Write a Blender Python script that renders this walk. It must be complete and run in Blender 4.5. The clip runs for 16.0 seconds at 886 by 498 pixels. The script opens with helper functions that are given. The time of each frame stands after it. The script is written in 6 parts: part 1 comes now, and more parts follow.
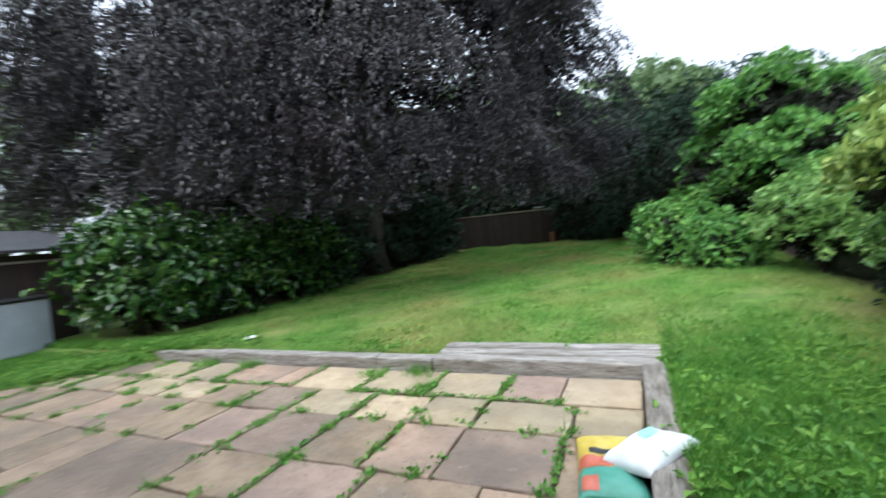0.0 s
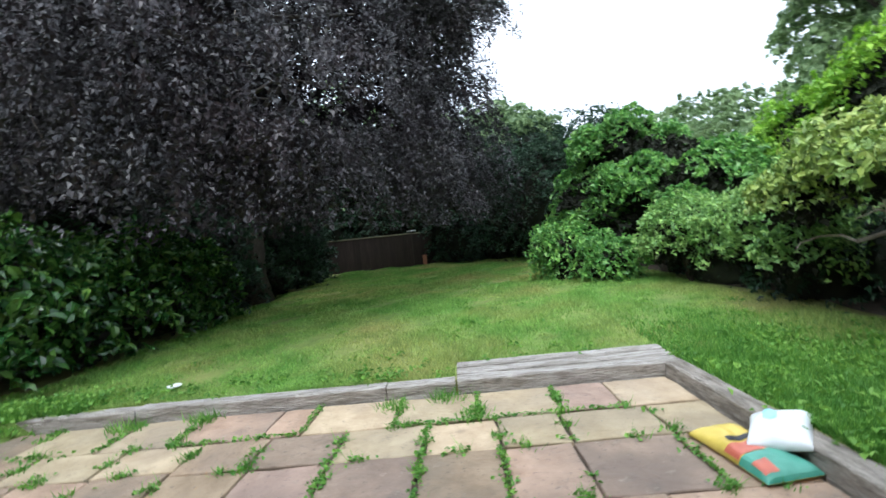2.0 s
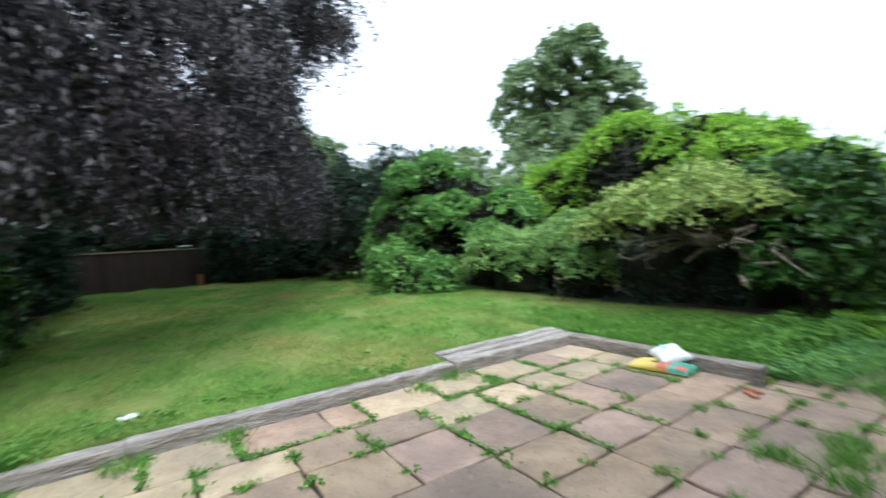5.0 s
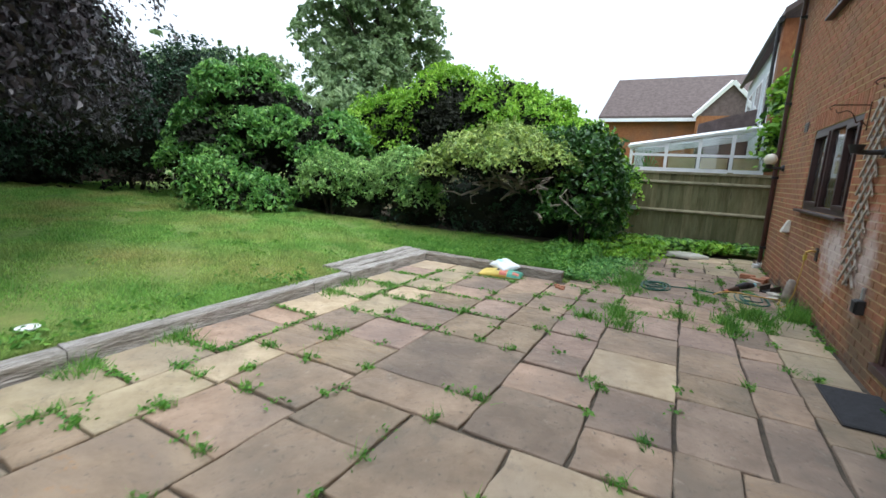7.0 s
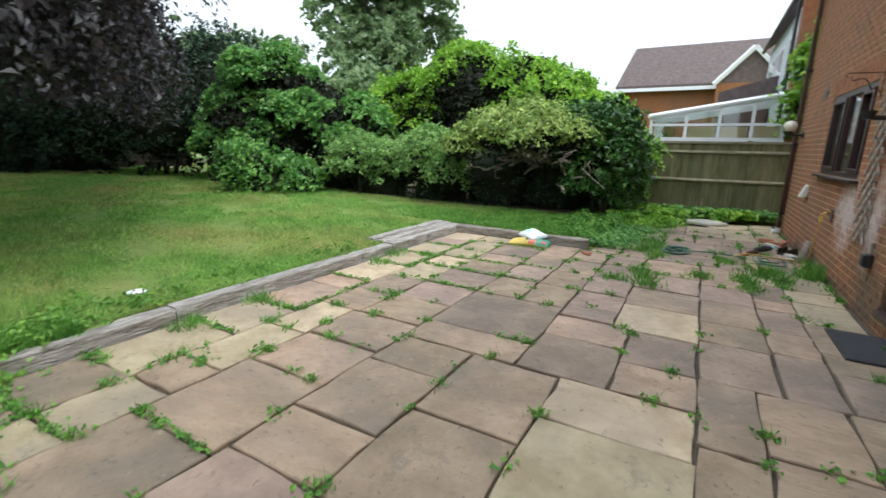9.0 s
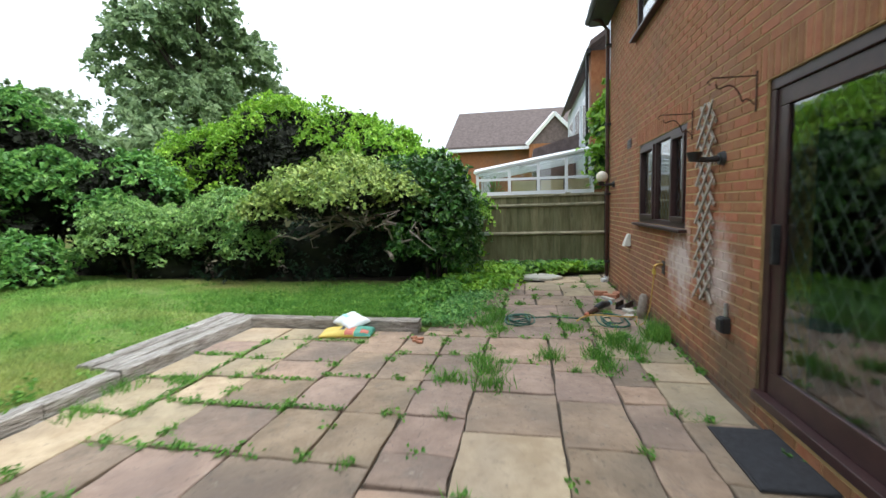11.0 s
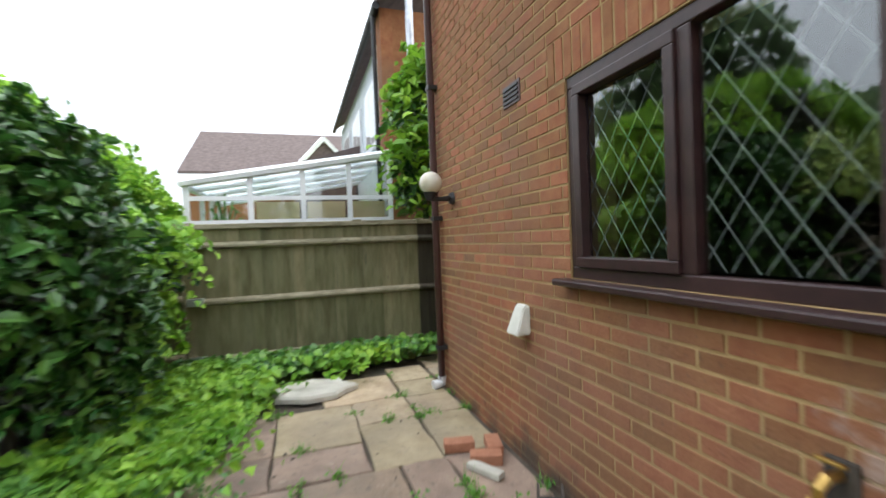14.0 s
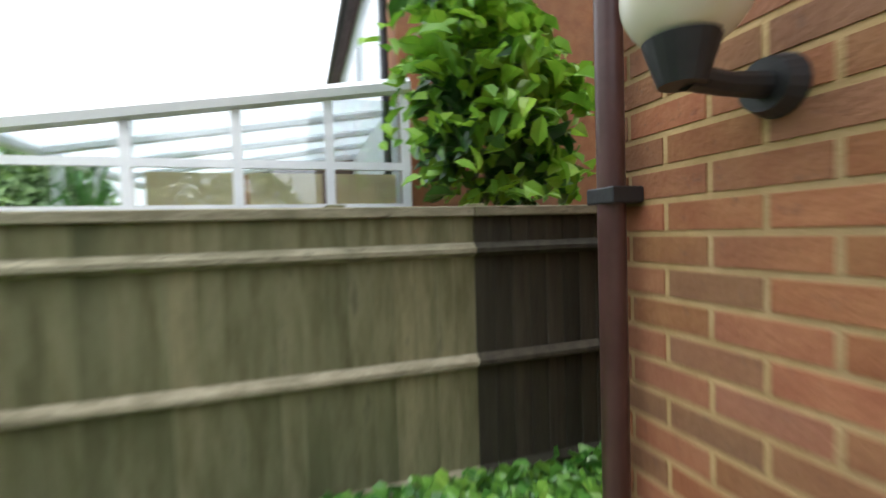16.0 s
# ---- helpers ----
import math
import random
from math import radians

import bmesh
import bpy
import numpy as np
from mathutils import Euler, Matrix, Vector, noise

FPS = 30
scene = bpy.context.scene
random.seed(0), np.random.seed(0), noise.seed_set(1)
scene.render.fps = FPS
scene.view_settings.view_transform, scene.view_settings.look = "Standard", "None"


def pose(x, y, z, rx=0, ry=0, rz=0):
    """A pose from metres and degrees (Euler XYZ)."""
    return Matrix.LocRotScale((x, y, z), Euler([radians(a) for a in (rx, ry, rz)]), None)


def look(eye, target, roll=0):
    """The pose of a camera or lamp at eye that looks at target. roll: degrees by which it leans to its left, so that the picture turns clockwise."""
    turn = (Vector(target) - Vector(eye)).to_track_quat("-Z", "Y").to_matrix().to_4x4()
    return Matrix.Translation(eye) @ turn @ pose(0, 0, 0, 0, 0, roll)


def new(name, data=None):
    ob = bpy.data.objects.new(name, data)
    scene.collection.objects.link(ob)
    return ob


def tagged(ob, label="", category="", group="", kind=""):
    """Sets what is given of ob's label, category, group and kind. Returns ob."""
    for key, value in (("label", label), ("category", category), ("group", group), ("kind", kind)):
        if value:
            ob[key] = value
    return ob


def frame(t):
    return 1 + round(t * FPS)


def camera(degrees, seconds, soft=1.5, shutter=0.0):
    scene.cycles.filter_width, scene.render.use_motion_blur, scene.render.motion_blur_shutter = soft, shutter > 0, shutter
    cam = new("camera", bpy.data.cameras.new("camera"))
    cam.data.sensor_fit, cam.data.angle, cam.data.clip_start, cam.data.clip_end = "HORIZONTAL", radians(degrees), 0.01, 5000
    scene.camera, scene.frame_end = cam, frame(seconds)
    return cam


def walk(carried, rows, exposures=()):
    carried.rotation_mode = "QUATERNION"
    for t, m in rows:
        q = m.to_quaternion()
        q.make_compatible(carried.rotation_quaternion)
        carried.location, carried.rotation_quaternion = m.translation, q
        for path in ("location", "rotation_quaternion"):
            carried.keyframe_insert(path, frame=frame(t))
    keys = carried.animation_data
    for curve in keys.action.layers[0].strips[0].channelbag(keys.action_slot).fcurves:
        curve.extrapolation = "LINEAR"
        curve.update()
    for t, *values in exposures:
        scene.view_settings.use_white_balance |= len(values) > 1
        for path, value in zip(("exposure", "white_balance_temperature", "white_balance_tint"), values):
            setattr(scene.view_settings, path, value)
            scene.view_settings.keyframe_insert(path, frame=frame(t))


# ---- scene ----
cam = camera(90.4, 16.0, shutter=0.5)
PATH = [
    (0, (0.196, 0.137, 1.319), (-0.595, 1.973, 1.241), -5.5),
    (0.5, (-0.201, 0.123, 1.339), (-0.568, 2.089, 1.33), -2.1),
    (1, (-0.637, 0.075, 1.362), (-0.913, 2.055, 1.357), -1.1),
    (1.5, (-1.055, -0.008, 1.377), (-1.252, 1.982, 1.371), -1.4),
    (2, (-1.534, -0.016, 1.371), (-1.592, 1.983, 1.337), -5.8),
    (2.5, (-1.988, -0.097, 1.369), (-1.659, 1.876, 1.347), -3.5),
    (3, (-2.495, -0.168, 1.374), (-2.182, 1.807, 1.315), -3.3),
    (3.5, (-2.969, -0.156, 1.393), (-2.806, 1.834, 1.284), -4.1),
    (4, (-3.455, -0.211, 1.432), (-3.082, 1.751, 1.329), -3.6),
    (4.5, (-3.906, -0.143, 1.439), (-3.271, 1.753, 1.409), -6.4),
    (5, (-4.329, -0.12, 1.444), (-3.236, 1.555, 1.419), -3.7),
    (5.2, (-4.49, -0.083, 1.45), (-3.199, 1.443, 1.383), -5.6),
    (7.5, (-6.274, 0.367, 1.457), (-4.525, 1.257, 1.069), 4.2),
    (8, (-6.514, 0.285, 1.41), (-4.827, 1.266, 0.975), 5.5),
    (8.2, (-6.508, 0.336, 1.433), (-4.887, 1.411, 0.97), 3.8),
    (10.5, (-5.519, 0.369, 1.454), (-3.598, 0.844, 1.163), -3.0),
    (11, (-4.78, 0.401, 1.47), (-2.825, 0.776, 1.278), -1.7),
    (11.5, (-4.115, 0.463, 1.456), (-2.173, 0.887, 1.241), -4.4),
    (12, (-3.379, 0.387, 1.425), (-1.395, 0.3, 1.185), -3.9),
    (12.5, (-2.657, 0.403, 1.426), (-0.673, 0.215, 1.263), -1.5),
    (13, (-1.819, 0.362, 1.476), (0.154, 0.037, 1.503), 1.6),
    (13.5, (-1.064, 0.313, 1.432), (0.909, -0.015, 1.433), 0.2),
    (14, (-0.33, 0.23, 1.408), (1.568, -0.4, 1.365), -2.3),
    (14.5, (0.44, 0.162, 1.509), (2.297, -0.576, 1.594), 0.8),
    (15, (1.234, 0.129, 1.43), (3.118, -0.541, 1.395), 1.1),
    (15.5, (1.958, 0.066, 1.383), (3.908, -0.367, 1.286), 2.1),
    (16, (2.764, -0.3, 1.53), (4.665, -0.918, 1.461), -1.8),
]
walk(cam, [(t, look(eye, target, roll)) for t, eye, target, roll in PATH], [(0, 1.14, 5690, 6), (5, 1.15, 5700, 6), (8, 0.96, 5900, 6), (11, 1.13, 6020, 6), (12.5, 1.17, 6090, 7), (14, 1.45, 6160, 8), (15, 1.55, 6160, 8), (16, 1.68, 6190, 8)])


# ---- light ----
world = bpy.data.worlds.new("overcast_sky")
scene.world = world
world.use_nodes = True
wn = world.node_tree.nodes
sky = wn.new("ShaderNodeTexSky")
sky.sky_type = "NISHITA"
sky.sun_disc = False
sky.sun_elevation, sky.sun_rotation = radians(52), radians(200)
sky.air_density, sky.dust_density, sky.ozone_density = 1.0, 4.0, 0.3
pale = wn.new("ShaderNodeMixRGB")
pale.inputs["Fac"].default_value = 0.72
pale.inputs["Color2"].default_value = (10.5, 10.6, 10.9, 1)
world.node_tree.links.new(sky.outputs["Color"], pale.inputs["Color1"])
# an overcast sky is brighter overhead than at the horizon
way = wn.new("ShaderNodeTexCoord")
part_z = wn.new("ShaderNodeSeparateXYZ")
world.node_tree.links.new(way.outputs["Generated"], part_z.inputs["Vector"])
rise = wn.new("ShaderNodeMapRange")
rise.inputs["To Min"].default_value, rise.inputs["To Max"].default_value = 0.5, 1.55
world.node_tree.links.new(part_z.outputs["Z"], rise.inputs["Value"])
grade = wn.new("ShaderNodeMixRGB")
grade.blend_type = "MULTIPLY"
grade.inputs["Fac"].default_value = 1.0
world.node_tree.links.new(pale.outputs["Color"], grade.inputs["Color1"])
world.node_tree.links.new(rise.outputs["Result"], grade.inputs["Color2"])
world.node_tree.links.new(grade.outputs["Color"], wn["Background"].inputs["Color"])
wn["Background"].inputs["Strength"].default_value = 0.11
sun = new("sun", bpy.data.lights.new("sun", "SUN"))
sun.data.energy, sun.data.angle, sun.data.color = 0.7, radians(25), (1.0, 0.96, 0.9)
sun.matrix_world = look((-3, -6, 12), (0, 2, 0))


# ---- materials ----
def mat(name, a, b, scale=6.0, rough=0.85, bump=0.2, fine=60.0, metal=0.0, vary=0.0, island=False, c=None, cscale=1.2, camount=0.5, spec=0.5, stretch=(1, 1, 1), cut=(0.35, 0.65), coat=0.0, thru=None, spots=None):
    """Two colours by a mid noise, a third by a coarse one, fine relief; vary: brightness by piece."""
    m = bpy.data.materials.new(name)
    m.use_nodes = True
    n, l = m.node_tree.nodes, m.node_tree.links
    p = n["Principled BSDF"]
    co = n.new("ShaderNodeTexCoord")
    mp = n.new("ShaderNodeMapping")
    mp.inputs["Scale"].default_value = stretch
    l.new(co.outputs["Object"], mp.inputs["Vector"])
    if vary and not island:
        sh = n.new("ShaderNodeVectorMath")
        sh.operation = "SCALE"
        sh.inputs[0].default_value = (17.3, 31.7, 23.9)
        l.new(n.new("ShaderNodeObjectInfo").outputs["Random"], sh.inputs["Scale"])
        l.new(sh.outputs["Vector"], mp.inputs["Location"])
    n1 = n.new("ShaderNodeTexNoise")
    n1.inputs["Scale"].default_value, n1.inputs["Detail"].default_value, n1.inputs["Roughness"].default_value = scale, 6, 0.65
    l.new(mp.outputs["Vector"], n1.inputs["Vector"])
    r = n.new("ShaderNodeValToRGB")
    r.color_ramp.elements[0].position, r.color_ramp.elements[1].position = cut
    r.color_ramp.elements[0].color, r.color_ramp.elements[1].color = (*a, 1), (*b, 1)
    l.new(n1.outputs["Fac"], r.inputs["Fac"])
    out = r.outputs["Color"]
    if c:
        n2 = n.new("ShaderNodeTexNoise")
        n2.inputs["Scale"].default_value, n2.inputs["Detail"].default_value = cscale, 4
        l.new(mp.outputs["Vector"], n2.inputs["Vector"])
        k = n.new("ShaderNodeMapRange")
        k.inputs["From Min"].default_value, k.inputs["From Max"].default_value, k.inputs["To Max"].default_value = 0.45, 0.7, camount
        l.new(n2.outputs["Fac"], k.inputs["Value"])
        x = n.new("ShaderNodeMixRGB")
        x.inputs["Color2"].default_value = (*c, 1)
        l.new(k.outputs["Result"], x.inputs["Fac"])
        l.new(out, x.inputs["Color1"])
        out = x.outputs["Color"]
    for sc, sscale, samount, low in spots or ():
        n4 = n.new("ShaderNodeTexNoise")
        n4.inputs["Scale"].default_value, n4.inputs["Detail"].default_value, n4.inputs["Roughness"].default_value = sscale, 8, 0.7
        l.new(mp.outputs["Vector"], n4.inputs["Vector"])
        k = n.new("ShaderNodeMapRange")
        k.inputs["From Min"].default_value, k.inputs["From Max"].default_value, k.inputs["To Max"].default_value = low, low + 0.1, samount
        l.new(n4.outputs["Fac"], k.inputs["Value"])
        x = n.new("ShaderNodeMixRGB")
        x.inputs["Color2"].default_value = (*sc, 1)
        l.new(k.outputs["Result"], x.inputs["Fac"])
        l.new(out, x.inputs["Color1"])
        out = x.outputs["Color"]
    if vary:
        q = n.new("ShaderNodeNewGeometry").outputs["Random Per Island"] if island else n.new("ShaderNodeObjectInfo").outputs["Random"]
        k = n.new("ShaderNodeMapRange")
        k.inputs["To Min"].default_value, k.inputs["To Max"].default_value = 1 - vary, 1 + vary
        l.new(q, k.inputs["Value"])
        h = n.new("ShaderNodeHueSaturation")
        l.new(k.outputs["Result"], h.inputs["Value"])
        k2 = n.new("ShaderNodeMapRange")
        k2.inputs["To Min"].default_value, k2.inputs["To Max"].default_value = 0.5 + 0.05 * vary, 0.5 - 0.05 * vary
        l.new(q, k2.inputs["Value"])
        l.new(k2.outputs["Result"], h.inputs["Hue"])
        l.new(out, h.inputs["Color"])
        out = h.outputs["Color"]
    l.new(out, p.inputs["Base Color"])
    p.inputs["Roughness"].default_value, p.inputs["Metallic"].default_value = rough, metal
    p.inputs["Specular IOR Level"].default_value = spec
    if coat:
        p.inputs["Coat Weight"].default_value, p.inputs["Coat Roughness"].default_value = coat, 0.15
    if bump:
        n3 = n.new("ShaderNodeTexNoise")
        n3.inputs["Scale"].default_value, n3.inputs["Detail"].default_value = fine, 5
        l.new(mp.outputs["Vector"], n3.inputs["Vector"])
        bu = n.new("ShaderNodeBump")
        bu.inputs["Strength"].default_value, bu.inputs["Distance"].default_value = bump, 0.01
        l.new(n3.outputs["Fac"], bu.inputs["Height"])
        if spots and bump > 0.55:
            wide = n.new("ShaderNodeTexNoise")
            wide.inputs["Scale"].default_value, wide.inputs["Detail"].default_value, wide.inputs["Distortion"].default_value = fine * 0.22, 3, 1.2
            l.new(mp.outputs["Vector"], wide.inputs["Vector"])
            b2 = n.new("ShaderNodeBump")
            b2.inputs["Strength"].default_value, b2.inputs["Distance"].default_value = min(1.0, bump * 1.2), 0.03
            l.new(wide.outputs["Fac"], b2.inputs["Height"])
            l.new(b2.outputs["Normal"], bu.inputs["Normal"])
        l.new(bu.outputs["Normal"], p.inputs["Normal"])
    if thru:
        t = n.new("ShaderNodeBsdfTranslucent")
        l.new(out, t.inputs["Color"])
        ms = n.new("ShaderNodeMixShader")
        ms.inputs["Fac"].default_value = thru
        l.new(p.outputs["BSDF"], ms.inputs[1])
        l.new(t.outputs["BSDF"], ms.inputs[2])
        l.new(ms.outputs["Shader"], n["Material Output"].inputs["Surface"])
    return m


def glass_mat(name, tint, rough=0.02):
    m = bpy.data.materials.new(name)
    m.use_nodes = True
    p = m.node_tree.nodes["Principled BSDF"]
    p.inputs["Base Color"].default_value = (*tint, 1)
    p.inputs["Roughness"].default_value = rough
    p.inputs["Transmission Weight"].default_value = 1.0
    p.inputs["IOR"].default_value = 1.85
    return m


BRICK = mat("brick_red", (0.256, 0.089, 0.036), (0.337, 0.143, 0.06), 9, 0.9, 0.4, 70, vary=0.16, island=True, c=(0.20, 0.11, 0.065), cscale=0.8, camount=0.7, spots=[((0.12, 0.07, 0.05), 30.0, 0.5, 0.58)])
BRICKP = mat("brick_piece", (0.256, 0.089, 0.036), (0.337, 0.143, 0.06), 9, 0.9, 0.4, 70, vary=0.16, c=(0.20, 0.11, 0.065), cscale=0.8, camount=0.7, spots=[((0.12, 0.07, 0.05), 30.0, 0.5, 0.58)])
MORTAR = mat("mortar", (0.375, 0.25, 0.105), (0.505, 0.35, 0.162), 12, 0.95, 0.3, 120, c=(0.22, 0.16, 0.10), cscale=1.5, camount=0.6)


def colour_patch(m, centre, radii, colour, amount, grain):
    """An uneven patch of another colour, such as bloom or algae, on a surface, round centre."""
    n, l = m.node_tree.nodes, m.node_tree.links
    p = n["Principled BSDF"]
    under = p.inputs["Base Color"].links[0].from_socket
    co = n.new("ShaderNodeTexCoord")
    a, b = n.new("ShaderNodeVectorMath"), n.new("ShaderNodeVectorMath")
    a.operation, b.operation = "SUBTRACT", "DIVIDE"
    a.inputs[1].default_value, b.inputs[1].default_value = centre, radii
    l.new(co.outputs["Object"], a.inputs[0])
    l.new(a.outputs["Vector"], b.inputs[0])
    d = n.new("ShaderNodeVectorMath")
    d.operation = "LENGTH"
    l.new(b.outputs["Vector"], d.inputs[0])
    nz = n.new("ShaderNodeTexNoise")
    nz.inputs["Scale"].default_value, nz.inputs["Detail"].default_value, nz.inputs["Roughness"].default_value = grain, 6, 0.7
    l.new(co.outputs["Object"], nz.inputs["Vector"])
    s = n.new("ShaderNodeMath")
    s.operation = "MULTIPLY_ADD"
    s.inputs[1].default_value = 2.6
    l.new(nz.outputs["Fac"], s.inputs[0])
    l.new(d.outputs["Value"], s.inputs[2])
    k = n.new("ShaderNodeMapRange")
    k.inputs["From Min"].default_value, k.inputs["From Max"].default_value = 2.35, 1.55
    k.inputs["To Min"].default_value, k.inputs["To Max"].default_value = 0.0, amount
    l.new(s.outputs["Value"], k.inputs["Value"])
    x = n.new("ShaderNodeMixRGB")
    x.inputs["Color2"].default_value = (*colour, 1)
    l.new(k.outputs["Result"], x.inputs["Fac"])
    l.new(under, x.inputs["Color1"])
    l.new(x.outputs["Color"], p.inputs["Base Color"])


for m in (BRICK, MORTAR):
    colour_patch(m, (-0.1, -1.09, 0.83), (0.42, 1.0, 0.42), (0.58, 0.50, 0.46), 0.8, 5.0)
    colour_patch(m, (-1.0, -1.09, 0.85), (0.28, 1.0, 0.45), (0.55, 0.47, 0.43), 0.7, 5.0)
    colour_patch(m, (-1.25, -1.09, 0.25), (0.75, 1.0, 0.55), (0.085, 0.07, 0.04), 0.75, 3.0)
    # long darker band along the foot of the wall
    colour_patch(m, (1.1, -1.09, -0.02), (2.9, 1.0, 0.2), (0.06, 0.05, 0.038), 0.85, 3.5)
RIVEN = [((0.13, 0.11, 0.09), 5.0, 0.5, 0.57), ((0.48, 0.40, 0.30), 10.0, 0.4, 0.6), ((0.10, 0.085, 0.07), 24.0, 0.75, 0.58)]
SLAB = mat("sandstone_slab", (0.245, 0.172, 0.112), (0.385, 0.28, 0.19), 3.6, 0.9, 0.9, 18, vary=0.2, c=(0.18, 0.145, 0.11), cscale=1.3, camount=0.85, spots=RIVEN)
SLABG = mat("sandstone_mauve", (0.222, 0.16, 0.117), (0.335, 0.247, 0.182), 3.6, 0.9, 0.9, 18, vary=0.18, c=(0.165, 0.125, 0.10), cscale=1.4, camount=0.8, spots=RIVEN)
SLABW = mat("sandstone_warm", (0.33, 0.255, 0.155), (0.47, 0.38, 0.245), 3.6, 0.9, 0.7, 20, vary=0.16, c=(0.25, 0.205, 0.15), cscale=1.2, camount=0.75, spots=[((0.13, 0.11, 0.09), 5.0, 0.4, 0.57), ((0.11, 0.095, 0.08), 22.0, 0.65, 0.6)])
SLABR = mat("sandstone_rusty", (0.25, 0.18, 0.115), (0.38, 0.28, 0.185), 3.0, 0.9, 0.8, 18, vary=0.15, c=(0.20, 0.155, 0.12), cscale=1.6, camount=0.6, stretch=(1.6, 0.8, 1), spots=[((0.42, 0.20, 0.06), 2.6, 0.7, 0.6), ((0.11, 0.095, 0.08), 22.0, 0.7, 0.58)])
SOIL = mat("joint_soil", (0.045, 0.036, 0.026), (0.10, 0.08, 0.055), 14, 1.0, 0.5, 80)
SLEEPER = mat("weathered_sleeper", (0.24, 0.215, 0.185), (0.50, 0.47, 0.43), 5, 0.95, 0.8, 30, c=(0.16, 0.14, 0.11), cscale=2, camount=0.6, stretch=(0.8, 5, 5), spots=[((0.085, 0.072, 0.055), 7.0, 0.7, 0.54), ((0.06, 0.05, 0.04), 26.0, 0.7, 0.58)])
SLEEPERY = mat("weathered_sleeper_across", (0.18, 0.155, 0.12), (0.42, 0.38, 0.33), 5, 0.95, 0.8, 30, c=(0.12, 0.10, 0.08), cscale=2, camount=0.6, stretch=(5, 0.8, 5), spots=[((0.085, 0.072, 0.055), 7.0, 0.7, 0.54), ((0.06, 0.05, 0.04), 26.0, 0.7, 0.58)])
LAWN = mat("lawn_turf", (0.09, 0.15, 0.025), (0.16, 0.24, 0.045), 5, 0.95, 0.8, 45, c=(0.30, 0.25, 0.09), cscale=0.6, camount=0.7)
BLADE = mat("grass_blade", (0.145, 0.33, 0.055), (0.275, 0.485, 0.105), 1.6, 0.7, 0, vary=0.3, island=True, c=(0.44, 0.41, 0.15), cscale=0.55, camount=0.9, spots=[((0.42, 0.37, 0.16), 1.3, 0.45, 0.56), ((0.07, 0.19, 0.035), 2.4, 0.6, 0.57)], thru=0.3)
CLOVER = mat("clover_leaf", (0.10, 0.25, 0.03), (0.20, 0.38, 0.06), 4, 0.6, 0, vary=0.3, island=True, thru=0.3)
WEED = mat("weed_leaf", (0.08, 0.23, 0.025), (0.18, 0.38, 0.06), 4, 0.6, 0, vary=0.3, island=True, thru=0.3)
FENCEW = mat("green_grey_fence_board", (0.12, 0.115, 0.053), (0.24, 0.228, 0.125), 3, 0.95, 0.5, 40, vary=0.26, c=(0.085, 0.095, 0.04), cscale=1.1, camount=0.75, stretch=(3.5, 3.5, 0.6), spots=[((0.06, 0.06, 0.035), 3.0, 0.6, 0.57)])
# darker copy of the fence boards: the passage's shadow as base colour
FENCE_SHADED = mat("shaded_fence_board", (0.024, 0.021, 0.013), (0.052, 0.046, 0.028), 3, 0.95, 0.5, 40, vary=0.3, c=(0.035, 0.032, 0.018), cscale=1.3, camount=0.7, stretch=(5, 5, 0.5))
FENCER = mat("fence_rail_wood", (0.20, 0.18, 0.115), (0.36, 0.33, 0.225), 5, 0.95, 0.5, 40, vary=0.15, c=(0.12, 0.11, 0.06), cscale=3, camount=0.7, stretch=(1.5, 1.5, 6), spots=[((0.07, 0.06, 0.035), 5.0, 0.75, 0.56)])
# brown stain, with the back fence's deep shade darkening the colour itself
BROWNF = mat("brown_stained_shaded_fence", (0.03, 0.021, 0.018), (0.055, 0.038, 0.031), 4, 0.9, 0.4, 40, vary=0.25, stretch=(6, 6, 0.5))
DARKW = mat("mahogany_upvc", (0.030, 0.013, 0.013), (0.050, 0.022, 0.02), 8, 0.42, 0.05, 60)
PIPE = mat("brown_plastic_pipe", (0.055, 0.022, 0.02), (0.085, 0.038, 0.033), 5, 0.4, 0.05, 60)
BLACK = mat("black_plastic", (0.012, 0.012, 0.013), (0.025, 0.025, 0.027), 9, 0.5, 0.1, 90)
RUBBER = mat("black_rubber_mat", (0.018, 0.018, 0.02), (0.035, 0.035, 0.04), 30, 0.85, 0.6, 160)
WHITE = mat("white_upvc", (0.74, 0.76, 0.78), (0.82, 0.83, 0.85), 4, 0.4, 0.03, 60)
CREAM = mat("cream_plastic", (0.62, 0.60, 0.52), (0.74, 0.72, 0.64), 8, 0.5, 0.05, 60)
OPAL = mat("opal_glass_globe", (0.70, 0.68, 0.58), (0.82, 0.80, 0.72), 6, 0.25, 0.03, 60, c=(0.55, 0.46, 0.24), cscale=6, camount=0.6)
TILE = mat("brown_roof_tile", (0.075, 0.056, 0.052), (0.13, 0.098, 0.09), 5, 0.9, 0.6, 25, vary=0.15, island=True)
CLAD = mat("pale_grey_cladding", (0.50, 0.54, 0.58), (0.60, 0.64, 0.68), 3, 0.6, 0.05, 40)
BLIND = mat("yellow_blind", (0.70, 0.57, 0.32), (0.80, 0.68, 0.43), 3, 0.9, 0.1, 40)
TRELL = mat("weathered_trellis", (0.27, 0.23, 0.19), (0.46, 0.41, 0.35), 8, 0.95, 0.4, 70, stretch=(3, 3, 3))
BARK = mat("tree_bark", (0.035, 0.028, 0.022), (0.085, 0.07, 0.055), 9, 0.95, 0.8, 30, stretch=(3, 3, 0.6))
DEADW = mat("bare_grey_wood", (0.19, 0.155, 0.125), (0.38, 0.33, 0.275), 9, 0.95, 0.5, 60)
